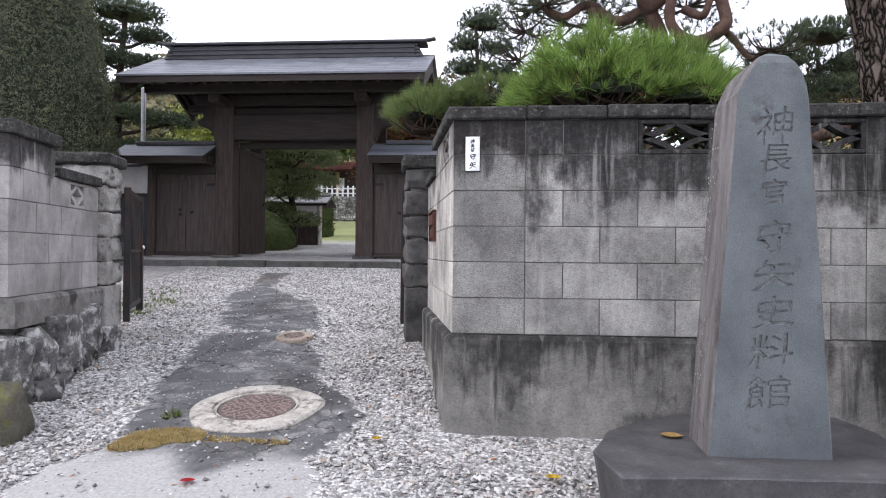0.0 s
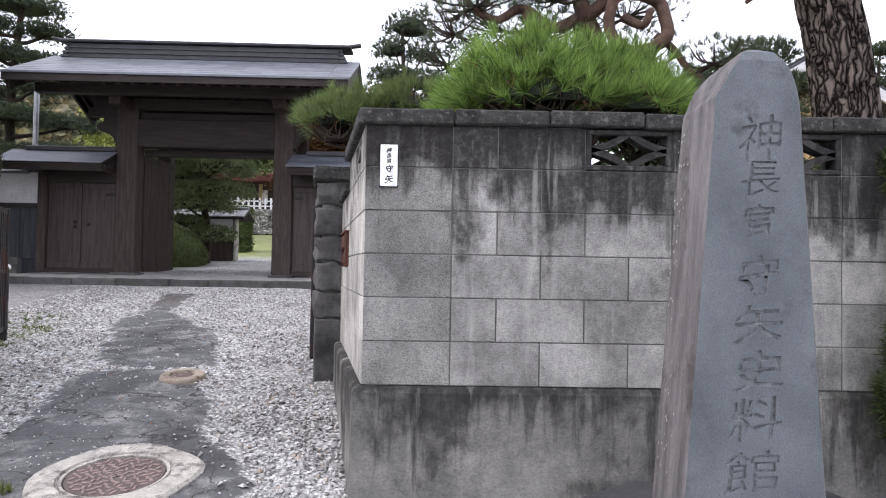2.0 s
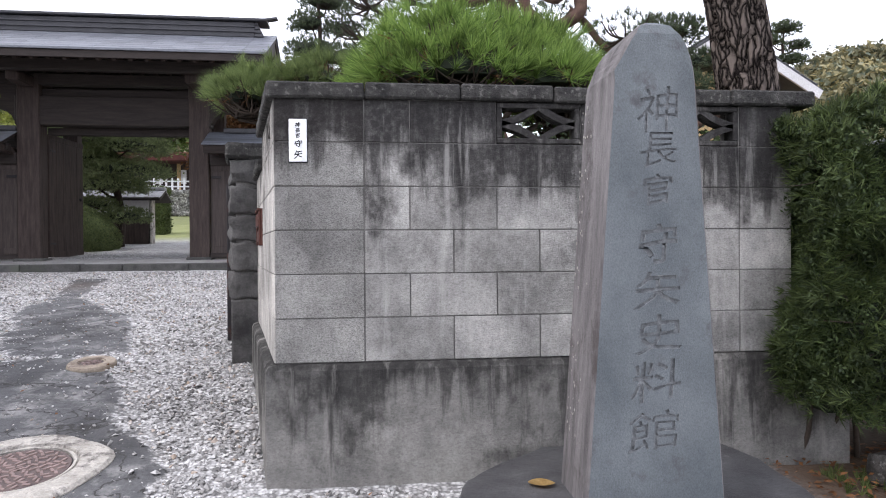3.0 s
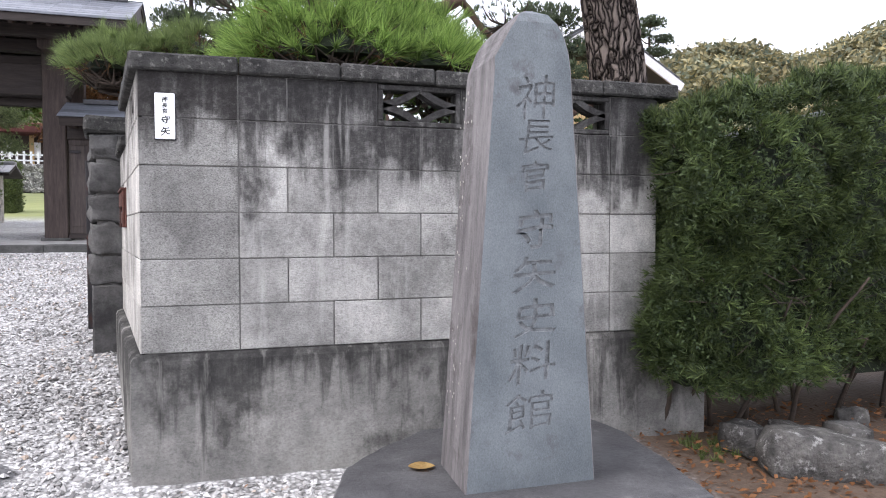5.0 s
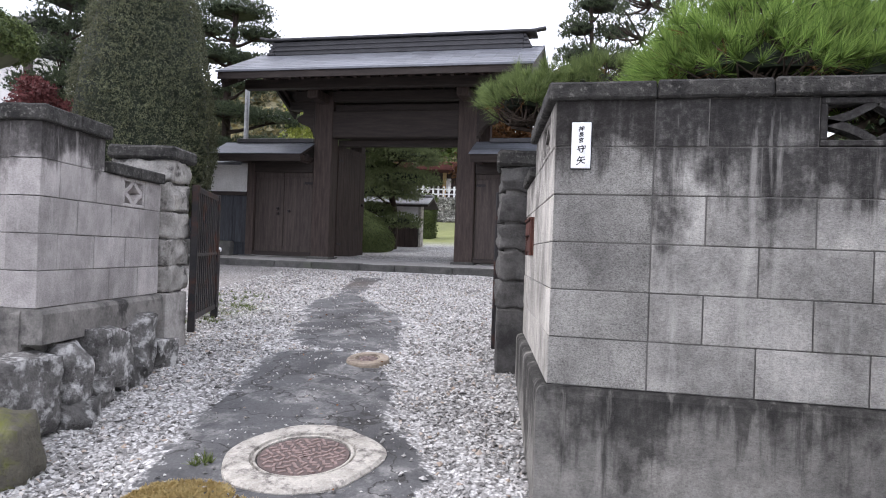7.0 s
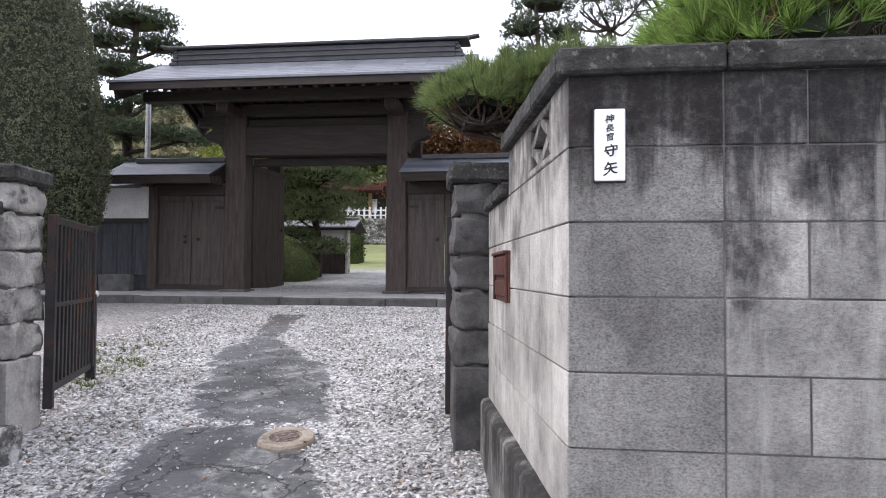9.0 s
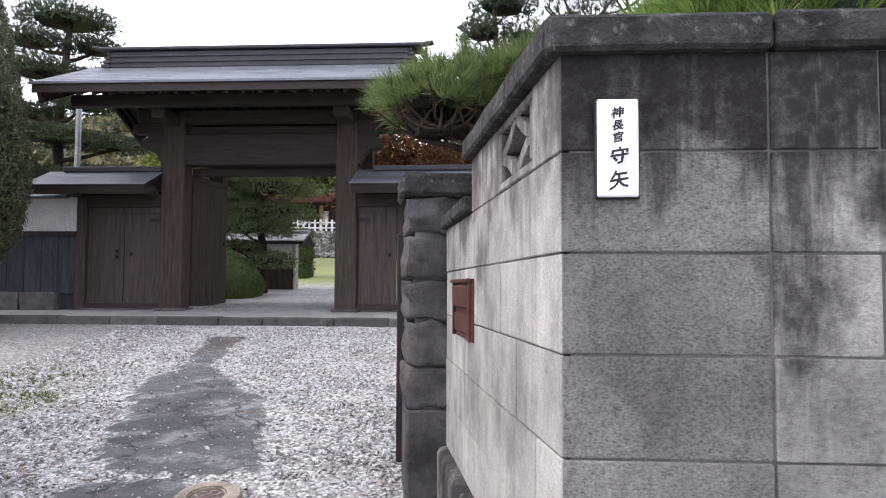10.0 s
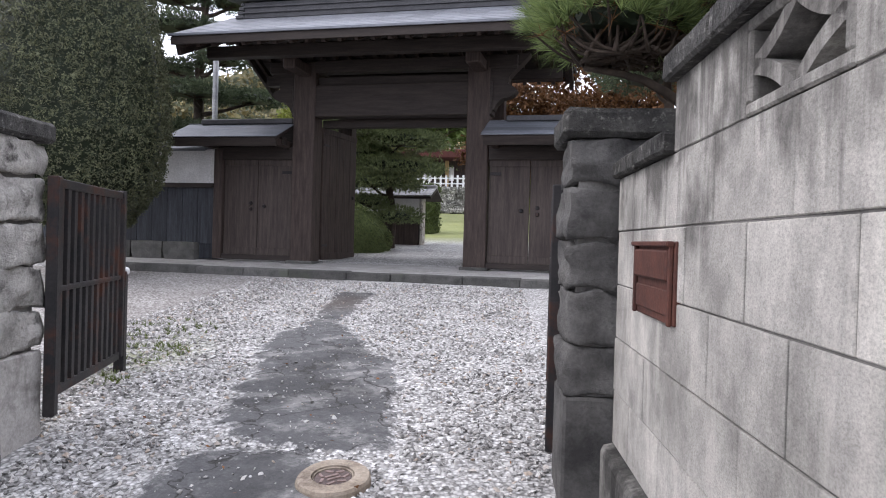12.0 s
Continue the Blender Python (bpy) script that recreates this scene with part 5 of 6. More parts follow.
bm = bmesh.new()
vs = [bm.verts.new(v) for v in ((-9.4, 12.8, 1.32), (0.4, 12.8, 1.32), (0.4, 14.6, 1.415), (-9.4, 14.6, 1.415))]
vs2 = [bm.verts.new((v.co.x, v.co.y, 1.1)) for v in vs]
bm.faces.new(vs)
for i in range(4):
    bm.faces.new((vs[i], vs2[i], vs2[(i + 1) % 4], vs[(i + 1) % 4]))
bmesh.ops.recalc_face_normals(bm, faces=bm.faces[:])
tagged(part("apron", bm, APRON), "worn concrete apron under the gate", "paving", kind="structure")

ob = part("pipe_pole", boxed(-0.045, 0.045, -0.045, 0.045, 0, 3.75, bevel=0.02), STEEL, None, "", pose(-7.95, 14.9, 1.43))
tagged(ob, "thin grey steel pole behind the garden wall", "pole")

# ---- plants ----
SEED = [10]


def rng_next():
    SEED[0] += 1
    return np.random.default_rng(SEED[0])


def wood(name, limbs, mat, parent):
    v, f = join_tubes(limbs)
    return child(name, mesh_of(name, [tuple(q) for q in v], f, mat, True), parent)


def pads_crown(rng, pads, density, length, count, width, spread, low=-0.25):
    """Needle tufts over flat pads. pads: centre, radii."""
    out = []
    for c, r in pads:
        n = int(density * r[0] * r[1]) + 12
        p, u = dome(rng, n, c, r, low, 0.3)
        inner = rng.random(n) < 0.3
        p[inner[:len(p)]] = np.asarray(c) + (p[inner[:len(p)]] - np.asarray(c)) * rng.uniform(0.55, 0.95, (int(inner[:len(p)].sum()), 1))
        out.append(tufts(rng, p, u * 0.7 + np.array([0, 0, 0.5]), length, count, width, spread))
    return np.concatenate(out)


def cloud_pine(base, height, pads, label, needle=None, r=0.16, density=260, length=0.16, count=16, width=0.012, lean=(0, 0), category="tree"):
    """A trained pine: a bent trunk, a limb to each pad, pads of needles."""
    rng = rng_next()
    bx, by, bz = base
    root = empty("pine_tree", pose(bx, by, bz), label, category)
    trunk = [(bx + lean[0] * t + 0.12 * math.sin(5 * t + bx), by + lean[1] * t + 0.1 * math.cos(4 * t), bz + height * t) for t in (0, 0.2, 0.4, 0.6, 0.8, 1.0)]
    limbs = [limb(trunk, r, r * 0.35, 0.02, 4, 8)]
    for c, q in pads:
        t = min(0.98, max(0.08, (c[2] - 0.25 - bz) / height))
        k = min(4, int(t * 5))
        a, b = Vector(trunk[k]), Vector(trunk[k + 1])
        s = a.lerp(b, t * 5 - k)
        e = Vector((c[0], c[1], c[2] - q[2] * 0.15))
        mid = s.lerp(e, 0.5) + Vector((0, 0, -0.06))
        limbs.append(limb([s, mid, e], r * 0.35, r * 0.1, 0.04, 4, 6))
        for _ in range(5):
            o = Vector((rng.uniform(-1, 1) * q[0] * 0.7, rng.uniform(-1, 1) * q[1] * 0.7, rng.uniform(-0.1, 0.3) * q[2]))
            limbs.append(limb([mid.lerp(e, 0.6), e + o * 0.6, e + o], r * 0.12, r * 0.04, 0.03, 3, 5))
    wood("trunk", limbs, TWIG, root)
    # solid filler under each pad, its near-black colour paints the inner shade
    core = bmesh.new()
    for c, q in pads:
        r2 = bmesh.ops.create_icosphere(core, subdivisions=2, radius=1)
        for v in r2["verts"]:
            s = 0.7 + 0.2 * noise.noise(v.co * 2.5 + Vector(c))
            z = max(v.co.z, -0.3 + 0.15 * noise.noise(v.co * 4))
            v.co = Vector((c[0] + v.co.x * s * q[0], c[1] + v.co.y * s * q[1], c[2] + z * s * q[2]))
    part("filler_core", core, SHADE, root, "dark filler core with inner shade put into its colour")
    soup("crown", pads_crown(rng, pads, density * 3.0, length, count, width * 1.1, 0.45, -0.55), 3, needle or NEEDLE_DARK, root, "pads of needles")
    return root


def clipped(name, shape, n, size, count, mat, label, category, core_mat, core, base, kind=""):
    """A clipped shrub: small leaves over a surface given by shape(rng, n), over a filler body; SHADE as core_mat paints
    inner shade on it.
    """
    rng = rng_next()
    root = empty(name, pose(*base), label, category)
    p, u = shape(rng, n)
    part("inner_body", core, core_mat, root, "filler body inside the foliage")
    soup("foliage", leaves(rng, p, u, size, count, 0.75), 4, mat, root)
    return root


def dome_core(c, r, k=0.9):
    bm = bmesh.new()
    bmesh.ops.create_icosphere(bm, subdivisions=3, radius=1)
    for v in bm.verts:
        q = v.co * (k + 0.06 * noise.noise(v.co * 3))
        v.co = Vector((c[0] + q.x * r[0], c[1] + q.y * r[1], c[2] + q.z * r[2]))
    return bm


# big conical yew by the garden wall
def cone_shape(rng, n):
    t = rng.random(n) ** 1.1
    a = rng.uniform(0, 2 * math.pi, n)
    z = 1.9 + t * 5.4
    rad = np.interp(z, (1.9, 2.5, 3.2, 4.5, 6.0, 6.8, 7.3), (0.7, 1.14, 1.28, 1.15, 0.83, 0.55, 0.1))
    lump = np.array([noise.noise(Vector((math.cos(q) * 1.5, math.sin(q) * 1.5, w * 0.9))) for q, w in zip(a, z)])
    rad = rad * (1 + 0.05 * lump) + rng.normal(0, 0.025, n)
    u = np.stack([np.cos(a), np.sin(a), np.full(n, 0.3)], 1)
    return np.stack([-8.24 + rad * np.cos(a), 11.75 + rad * np.sin(a), z], 1), u / np.linalg.norm(u, axis=1)[:, None]


core = bmesh.new()
prev = None
for z, rr in ((1.0, 0.12), (1.9, 0.2), (2.0, 0.55), (2.6, 1.04), (3.2, 1.18), (4.5, 1.05), (6.0, 0.73), (6.8, 0.45), (7.2, 0.08)):
    ring = [core.verts.new((-8.24 + rr * math.cos(a), 11.75 + rr * math.sin(a), z)) for a in np.linspace(0, 2 * math.pi, 25)[:-1]]
    if prev:
        for k in range(24):
            core.faces.new((prev[k], prev[(k + 1) % 24], ring[(k + 1) % 24], ring[k]))
    prev = ring
clipped("clipped_yew", cone_shape, 26000, 0.02, 5, YEW, "tall dark clipped conical yew behind the wall", "topiary", SHADE, core, (-8.3, 11.75, 1.15))

# layered pine left of the gate roof, behind the garden wall
PX, PY = -10.25, 18.1
cloud_pine((PX, PY, 1.65), 6.3, [((PX - 0.05, PY, 8.0), (1.0, 0.95, 0.30)), ((PX - 0.75, PY - 0.2, 7.45), (0.7, 0.65, 0.22)), ((PX + 0.7, PY, 7.3), (0.6, 0.6, 0.19)),
    ((PX - 0.45, PY - 0.4, 6.7), (0.95, 0.8, 0.23)), ((PX + 0.75, PY - 0.1, 6.55), (0.55, 0.6, 0.18)), ((PX - 0.95, PY, 5.8), (0.8, 0.8, 0.22)), ((PX + 0.7, PY - 0.4, 5.85), (0.65, 0.6, 0.18)),
    ((PX + 0.1, PY - 0.6, 5.1), (1.0, 0.8, 0.22)), ((PX + 1.5, PY - 0.3, 4.95), (0.75, 0.6, 0.19)), ((PX + 1.2, PY - 0.5, 4.2), (1.2, 0.7, 0.22)), ((PX - 0.8, PY - 0.5, 4.3), (1.0, 0.7, 0.22)), ((PX + 0.5, PY - 0.6, 3.6), (1.3, 0.8, 0.22))],
    "tall dark pine trained into flat cloud pads", r=0.18, density=620, length=0.085, count=14, width=0.012)
# second layered shrub further left
SX, SY = -10.55, 12.5
cloud_pine((SX, SY, 1.2), 4.9, [((SX, SY, 6.3), (0.62, 0.6, 0.33)), ((SX - 0.55, SY, 5.8), (0.5, 0.5, 0.28)), ((SX + 0.5, SY - 0.1, 5.75), (0.42, 0.4, 0.26)), ((SX - 0.1, SY - 0.2, 5.2), (0.6, 0.5, 0.3)), ((SX - 0.6, SY - 0.1, 4.6), (0.55, 0.5, 0.28)),
    ((SX + 0.45, SY - 0.2, 4.7), (0.48, 0.45, 0.26)), ((SX, SY - 0.2, 4.1), (0.62, 0.5, 0.28)), ((SX + 0.3, SY - 0.2, 3.5), (0.6, 0.5, 0.25))], "dark trained shrub with rounded foliage pads", r=0.09, density=900, length=0.07, count=14, width=0.012)

# courtyard pine behind the gate
PC = (-5.6, 17.9)
cloud_pine((PC[0] + 0.1, PC[1], 1.63), 3.6, [((PC[0], PC[1], 5.1), (0.9, 0.8, 0.3)), ((PC[0] - 0.6, PC[1], 4.7), (0.85, 0.7, 0.28)), ((PC[0] + 0.6, PC[1] - 0.1, 4.6), (0.75, 0.7, 0.26)), ((PC[0] - 0.3, PC[1] - 0.2, 4.2), (1.0, 0.8, 0.28)),
    ((PC[0] + 0.5, PC[1] - 0.2, 3.95), (0.85, 0.7, 0.26)), ((PC[0] - 0.7, PC[1] - 0.1, 3.65), (0.9, 0.7, 0.26)), ((PC[0] + 0.4, PC[1] - 0.2, 3.4), (0.95, 0.7, 0.26)), ((PC[0] - 0.2, PC[1] - 0.3, 3.05), (1.1, 0.7, 0.24)), ((PC[0] + 0.45, PC[1] - 0.45, 2.3), (0.55, 0.45, 0.22)), ((PC[0] - 0.25, PC[1] - 0.4, 2.6), (0.5, 0.45, 0.18))],
    "garden pine with layered green pads in the courtyard", COURT, 0.11, 900, 0.07, 14, 0.011)

c, r = (-5.86, 16.9, 1.74), (0.72, 0.7, 0.74)
clipped("round_bush", lambda g, n: dome(g, n, c, r, -0.4, 0.05), 7000, 0.02, 3, ROUND, "clipped round green bush beside the courtyard path", "bush", ROUND, dome_core(c, r, 0.93), (c[0], c[1], 1.55))


def box_shape(x0, x1, y0, y1, z0, z1):
    def f(g, n):
        p = np.stack([g.uniform(x0, x1, n), g.uniform(y0, y1, n), g.uniform(z0, z1, n)], 1)
        u = np.zeros((n, 3))
        k = g.integers(0, 4, n)
        p[k == 0, 1], u[k == 0, 1] = y0, -1
        p[k == 1, 2], u[k == 1, 2] = z1, 1
        p[k == 2, 0], u[k == 2, 0] = x0, -1
        p[k == 3, 0], u[k == 3, 0] = x1, 1
        return p + g.normal(0, 0.03, (n, 3)), u
    return f


clipped("tall_hedge", box_shape(-6.95, -5.95, 23.6, 24.6, 1.95, 3.5), 5000, 0.035, 3, BUSH, "upright clipped green hedge beside the lawn", "hedge", BUSH, boxed(-6.87, -6.03, 23.7, 24.6, 1.95, 3.42), (-6.4, 24, 1.95))

# small roofed wall in the courtyard
hut = empty("roofed_wall", pose(-6.4, 19.3, 1.7), "low plastered wall with a tiled roof in the courtyard", "garden wall")
part("plaster", boxed(-8.6, -5.1, 19.2, 19.4, 2.4, 2.85), PLASTER, hut, "grey-white plaster band")
part("boards", boxed(-8.6, -5.1, 19.18, 19.4, 1.65, 2.4), TIMBER, hut, "dark board skirt")
part("post", boxed(-5.06, -5.0, 19.15, 19.42, 1.65, 2.88, bevel=0.01), RING, hut, "pale corner post")
for s in (0, 1):
    m = pose(-6.7, 19.3, 3.08) @ pose(0, 0, 0, 0, 0, 180 * s) @ pose(0, 0, 0, -22, 0, 0)
    part("roof", boxed(-2.0, 2.0, -0.02, 0.62, -0.06, -0.01), TIMBER_X, hut, "", pose(-6.7, 19.3, 3.08) @ pose(0, 0, 0, 0, 0, 180 * s) @ pose(0, 0, 0, -22, 0, 0))
    me = mesh_from(boxed(0.004, 0.196, 0, 0.6, 0, 0.035, bevel=0.012), "roof_tile", TILE)
    for k in range(20):
        child("roof_tile", me, hut, m @ pose(-2.0 + 0.2 * k, 0, -0.008))
part("ridge", boxed(-8.7, -4.7, 19.2, 19.4, 3.07, 3.16, bevel=0.02), TILE, hut)

# terrace with a picket fence and a hall behind the lawn
terrace = empty("terrace_wall", pose(-6, 38, 3.3), "rubble stone terrace wall beyond the lawn", "wall", kind="structure")
rg = np.random.default_rng(8)
stones = [mesh_from(rough_box(0.5, 0.4, 0.36, 3, 0.04, q, 0.6), "terrace_stone", ROCK) for q in range(4)]
for row in range(4):
    for k in range(26):
        child("terrace_stone", stones[(row * 5 + k) % 4], terrace, pose(-14 + 0.48 * k + 0.2 * (row % 2), 38.0 + rg.uniform(-0.05, 0.05), 3.45 + 0.33 * row, 0, rg.uniform(-15, 15), rg.uniform(-10, 10)))
part("bank", boxed(-16, 6, 38.1, 52, 2.5, 4.62), FOOTING_L, terrace)
fence = empty("picket_fence", pose(-8, 38.2, 4.62), "white picket fence on the terrace edge", "fence")
me = mesh_from(boxed(-0.05, 0.05, -0.03, 0.03, 0, 0.62, bevel=0.01), "picket", WHITE)
for k in range(28):
    child("picket", me, fence, pose(-12 + 0.3 * k, 38.2, 4.62))
for z in (4.78, 5.05):
    part("rail", boxed(-12.1, -3.7, 38.22, 38.26, z, z + 0.07), WHITE, fence)
hall = empty("hall", pose(-7.5, 44, 4.6), "dark timber hall with a red-brown eave", "building")
part("wall", boxed(-12, -3, 42.2, 47, 4.6, 6.6), TIMBER, hall)
part("roof", boxed(-13, -2, 40.8, 48, 6.45, 6.95, bevel=0.05), REDWOOD, hall, "red-brown roof edge")
me = mesh_from(boxed(-0.1, 0.1, 0, 0.12, 0, 1.85), "post", OCHRE)
for x in (-12, -9.9, -8.4, -6.9, -5.4, -3.9):
    child("post", me, hall, pose(x, 42.0, 4.6))
me = mesh_from(boxed(0, 0.5, 0, 0.04, 0, 0.8), "shutter", PLASTER)
for k in range(7):
    child("shutter", me, hall, pose(-11.3 + 1.3 * k, 42.1, 5.3))

# ---- pines over the front wall ----
def needle_cushion(name, pads, base, label, mat, stems, length, count, density, width=0.0035, under_brown=0.1):
    """A long-needled pine: stems, many twigs and dense tufts over lumpy pads."""
    rng = rng_next()
    root = empty(name, pose(*base), label, "tree")
    limbs = [limb(s, r0, r1, 0.02, 4, 7) for s, r0, r1 in stems]
    cs, us = [], []
    for c, r in pads:
        p, u = dome(rng, int(density * r[0] * r[1]), c, r, -0.02, 0.14)
        keep = rng.uniform(0.72, 1.0, (len(p), 1))
        p = np.asarray(c) + (p - np.asarray(c)) * keep
        cs.append(p)
        us.append(u + np.array([0, 0, 0.22]) + rng.normal(0, 0.3, u.shape))
        for k in range(0, len(p), 2):
            q = Vector(p[k])
            hub = Vector(c) + Vector((rng.uniform(-0.5, 0.5) * r[0], rng.uniform(-0.5, 0.5) * r[1], -r[2] * 0.35))
            limbs.append(limb([hub, hub.lerp(q, 0.55) + Vector((0, 0, -0.04)), q], 0.011, 0.004, 0.035, 4, 5))
    # filler bodies that stop see-through, with crown shade painted as their colour
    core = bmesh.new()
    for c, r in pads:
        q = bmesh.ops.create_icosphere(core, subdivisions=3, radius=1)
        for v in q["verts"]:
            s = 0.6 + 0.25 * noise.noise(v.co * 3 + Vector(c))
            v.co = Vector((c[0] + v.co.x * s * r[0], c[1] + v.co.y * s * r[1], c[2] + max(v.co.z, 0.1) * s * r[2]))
    part("filler_core", core, SHADE, root, "dark filler core with inner shade put into its colour")
    wood("stem", limbs, TWIG, root)
    cs, us = np.concatenate(cs), np.concatenate(us)
    us /= np.linalg.norm(us, axis=1)[:, None]
    soup("needles", tufts(rng, cs, us, length, count, width, 0.36), 3, mat, root, "long green needles in tufts")
    pick = rng.random(len(cs)) < under_brown
    low = cs[pick] - us[pick] * 0.05
    soup("old_needles", tufts(rng, low, us[pick] * 0.3 - np.array([0, 0, 0.3]), length * 0.8, 9, width, 0.7), 3, BROWN, root, "brown old needles")
    return root


needle_cushion("garden_pine", [((0.85, 5.35, 2.72), (0.68, 0.55, 0.5)), ((1.32, 5.35, 2.68), (0.55, 0.5, 0.46)), ((0.46, 5.3, 2.6), (0.38, 0.45, 0.36)), ((1.72, 5.45, 2.5), (0.45, 0.45, 0.33)), ((0.85, 5.0, 2.62), (0.6, 0.35, 0.3)), ((1.4, 5.0, 2.58), (0.4, 0.35, 0.26))],
    (1.0, 5.4, 0.6), "low garden pine with bright green needles above the wall", NEEDLE,
    [([(1.0, 5.4, 0.55), (1.1, 5.4, 1.4), (0.95, 5.35, 2.2), (0.8, 5.3, 2.6)], 0.09, 0.04), ([(0.95, 5.35, 2.1), (1.3, 5.3, 2.35), (1.7, 5.4, 2.55)], 0.04, 0.015), ([(0.95, 5.35, 2.1), (0.6, 5.2, 2.35), (0.3, 5.25, 2.55)], 0.04, 0.015),
     ([(1.1, 5.35, 2.2), (1.15, 4.95, 2.45), (1.4, 4.9, 2.6)], 0.03, 0.012)], 0.16, 34, 900, 0.0062)
needle_cushion("garden_pine", [((-0.45, 6.45, 2.78), (0.52, 0.5, 0.3)), ((-0.05, 6.4, 2.85), (0.45, 0.45, 0.3)), ((-0.62, 6.2, 2.7), (0.34, 0.35, 0.24))],
    (0.15, 6.5, 0.75), "low cushion of garden pine beside the pillar", NEEDLE_PALE,
    [([(0.15, 6.5, 0.7), (0.1, 6.5, 1.6), (-0.05, 6.45, 2.3), (-0.3, 6.4, 2.65)], 0.07, 0.03), ([(0.0, 6.45, 2.2), (-0.4, 6.3, 2.5), (-0.75, 6.25, 2.6)], 0.03, 0.012), ([(0.0, 6.45, 2.2), (0.25, 6.4, 2.6)], 0.03, 0.012)], 0.13, 50, 1050, 0.0046, 0.16)
for bc, br in (((1.3, 4.75, 1.75), (0.75, 0.32, 0.5)), ((2.4, 4.8, 1.75), (0.7, 0.35, 0.52))):
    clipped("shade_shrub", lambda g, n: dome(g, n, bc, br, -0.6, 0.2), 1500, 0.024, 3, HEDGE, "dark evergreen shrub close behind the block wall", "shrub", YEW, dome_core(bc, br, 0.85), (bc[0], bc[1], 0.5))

# twisted red pine behind
rng = rng_next()
twisted = empty("red_pine", pose(1.7, 7.6, 0.8), "old red pine with twisted bare limbs over the wall", "tree")
limbs = [limb([(1.75, 7.6, 0.8), (1.8, 7.6, 2.0), (1.5, 7.5, 3.0), (1.75, 7.4, 3.75), (1.55, 7.5, 4.4), (1.6, 7.6, 5.6)], 0.13, 0.07, 0.04, 5, 9),
         limb([(1.6, 7.4, 4.1), (1.95, 7.2, 4.3), (2.3, 7.2, 4.2), (2.32, 7.1, 3.85), (2.05, 7.1, 3.68), (1.8, 7.1, 3.85), (1.85, 7.1, 4.2), (2.15, 7.1, 4.5)], 0.075, 0.05, 0.03, 6, 8),
         limb([(1.95, 7.2, 4.05), (2.1, 7.1, 3.95), (2.18, 7.1, 4.1)], 0.05, 0.035, 0.02, 5, 7),
         limb([(1.55, 7.5, 4.1), (1.25, 7.3, 4.0), (0.95, 7.3, 4.15), (0.7, 7.2, 3.98), (0.4, 7.2, 4.2)], 0.065, 0.03, 0.05, 5, 8),
         limb([(1.0, 7.3, 4.1), (1.08, 7.2, 3.85), (0.95, 7.2, 3.75)], 0.045, 0.03, 0.03, 4, 7),
         limb([(1.6, 7.5, 4.5), (2.4, 7.5, 4.9), (3.3, 7.6, 4.7)], 0.06, 0.025, 0.05, 5, 7),
         limb([(1.55, 7.5, 4.6), (1.0, 7.6, 5.0), (0.4, 7.6, 4.85), (0.0, 7.5, 4.6)], 0.05, 0.02, 0.06, 5, 7),
         limb([(2.25, 7.2, 3.9), (2.5, 7.1, 3.6), (2.75, 7.1, 3.35), (2.6, 7.1, 3.1)], 0.04, 0.018, 0.05, 4, 6)]
wood("trunk", limbs, REDBARK, twisted)
pads = [((0.3, 7.3, 4.6), (0.6, 0.5, 0.32)), ((0.95, 7.3, 4.7), (0.7, 0.5, 0.35)), ((0.1, 7.5, 4.95), (0.5, 0.5, 0.35)), ((1.6, 7.6, 5.1), (0.8, 0.6, 0.4)), ((2.6, 7.6, 5.0), (0.8, 0.6, 0.3)), ((1.3, 7.4, 4.35), (0.4, 0.35, 0.2)),
        ((0.5, 7.1, 4.2), (0.45, 0.35, 0.25)), ((2.75, 7.0, 3.6), (0.34, 0.3, 0.18)), ((2.6, 7.0, 3.2), (0.28, 0.26, 0.15)), ((3.3, 7.6, 4.8), (0.5, 0.5, 0.25)), ((0.3, 7.2, 3.9), (0.35, 0.3, 0.25)), ((0.25, 7.3, 3.65), (0.3, 0.3, 0.2)),
        ((0.75, 7.4, 4.45), (0.6, 0.45, 0.3)), ((1.75, 7.7, 4.65), (0.6, 0.5, 0.3)), ((2.3, 7.7, 4.75), (0.6, 0.5, 0.3)), ((1.25, 7.6, 4.05), (0.35, 0.3, 0.2)), ((0.7, 7.6, 3.8), (0.4, 0.3, 0.2)), ((1.9, 7.8, 3.6), (0.4, 0.3, 0.2)), ((1.6, 8.0, 4.3), (0.6, 0.4, 0.35)), ((2.2, 8.0, 4.45), (0.6, 0.4, 0.35)), ((2.3, 8.0, 3.95), (0.5, 0.4, 0.25)), ((0.9, 7.9, 4.2), (0.6, 0.4, 0.3)), ((0.4, 7.9, 4.4), (0.5, 0.4, 0.3))]
tw = []
for c, r in pads:
    for _ in range(16):
        e = Vector(c) + Vector((rng.uniform(-1, 1) * r[0], rng.uniform(-1, 1) * r[1], rng.uniform(-0.5, 0.7) * r[2]))
        s = Vector(c) + Vector((0, 0, -0.3 * r[2]))
        tw.append(limb([s, s.lerp(e, 0.5) + Vector((0, 0, -0.05)), e], 0.014, 0.005, 0.05, 3, 5))
wood("twig_tangle", tw, TWIG, twisted)
soup("needles", pads_crown(rng, pads, 620, 0.1, 18, 0.005, 0.6, -0.7), 3, NEEDLE_DARK, twisted, "sparse green needles")

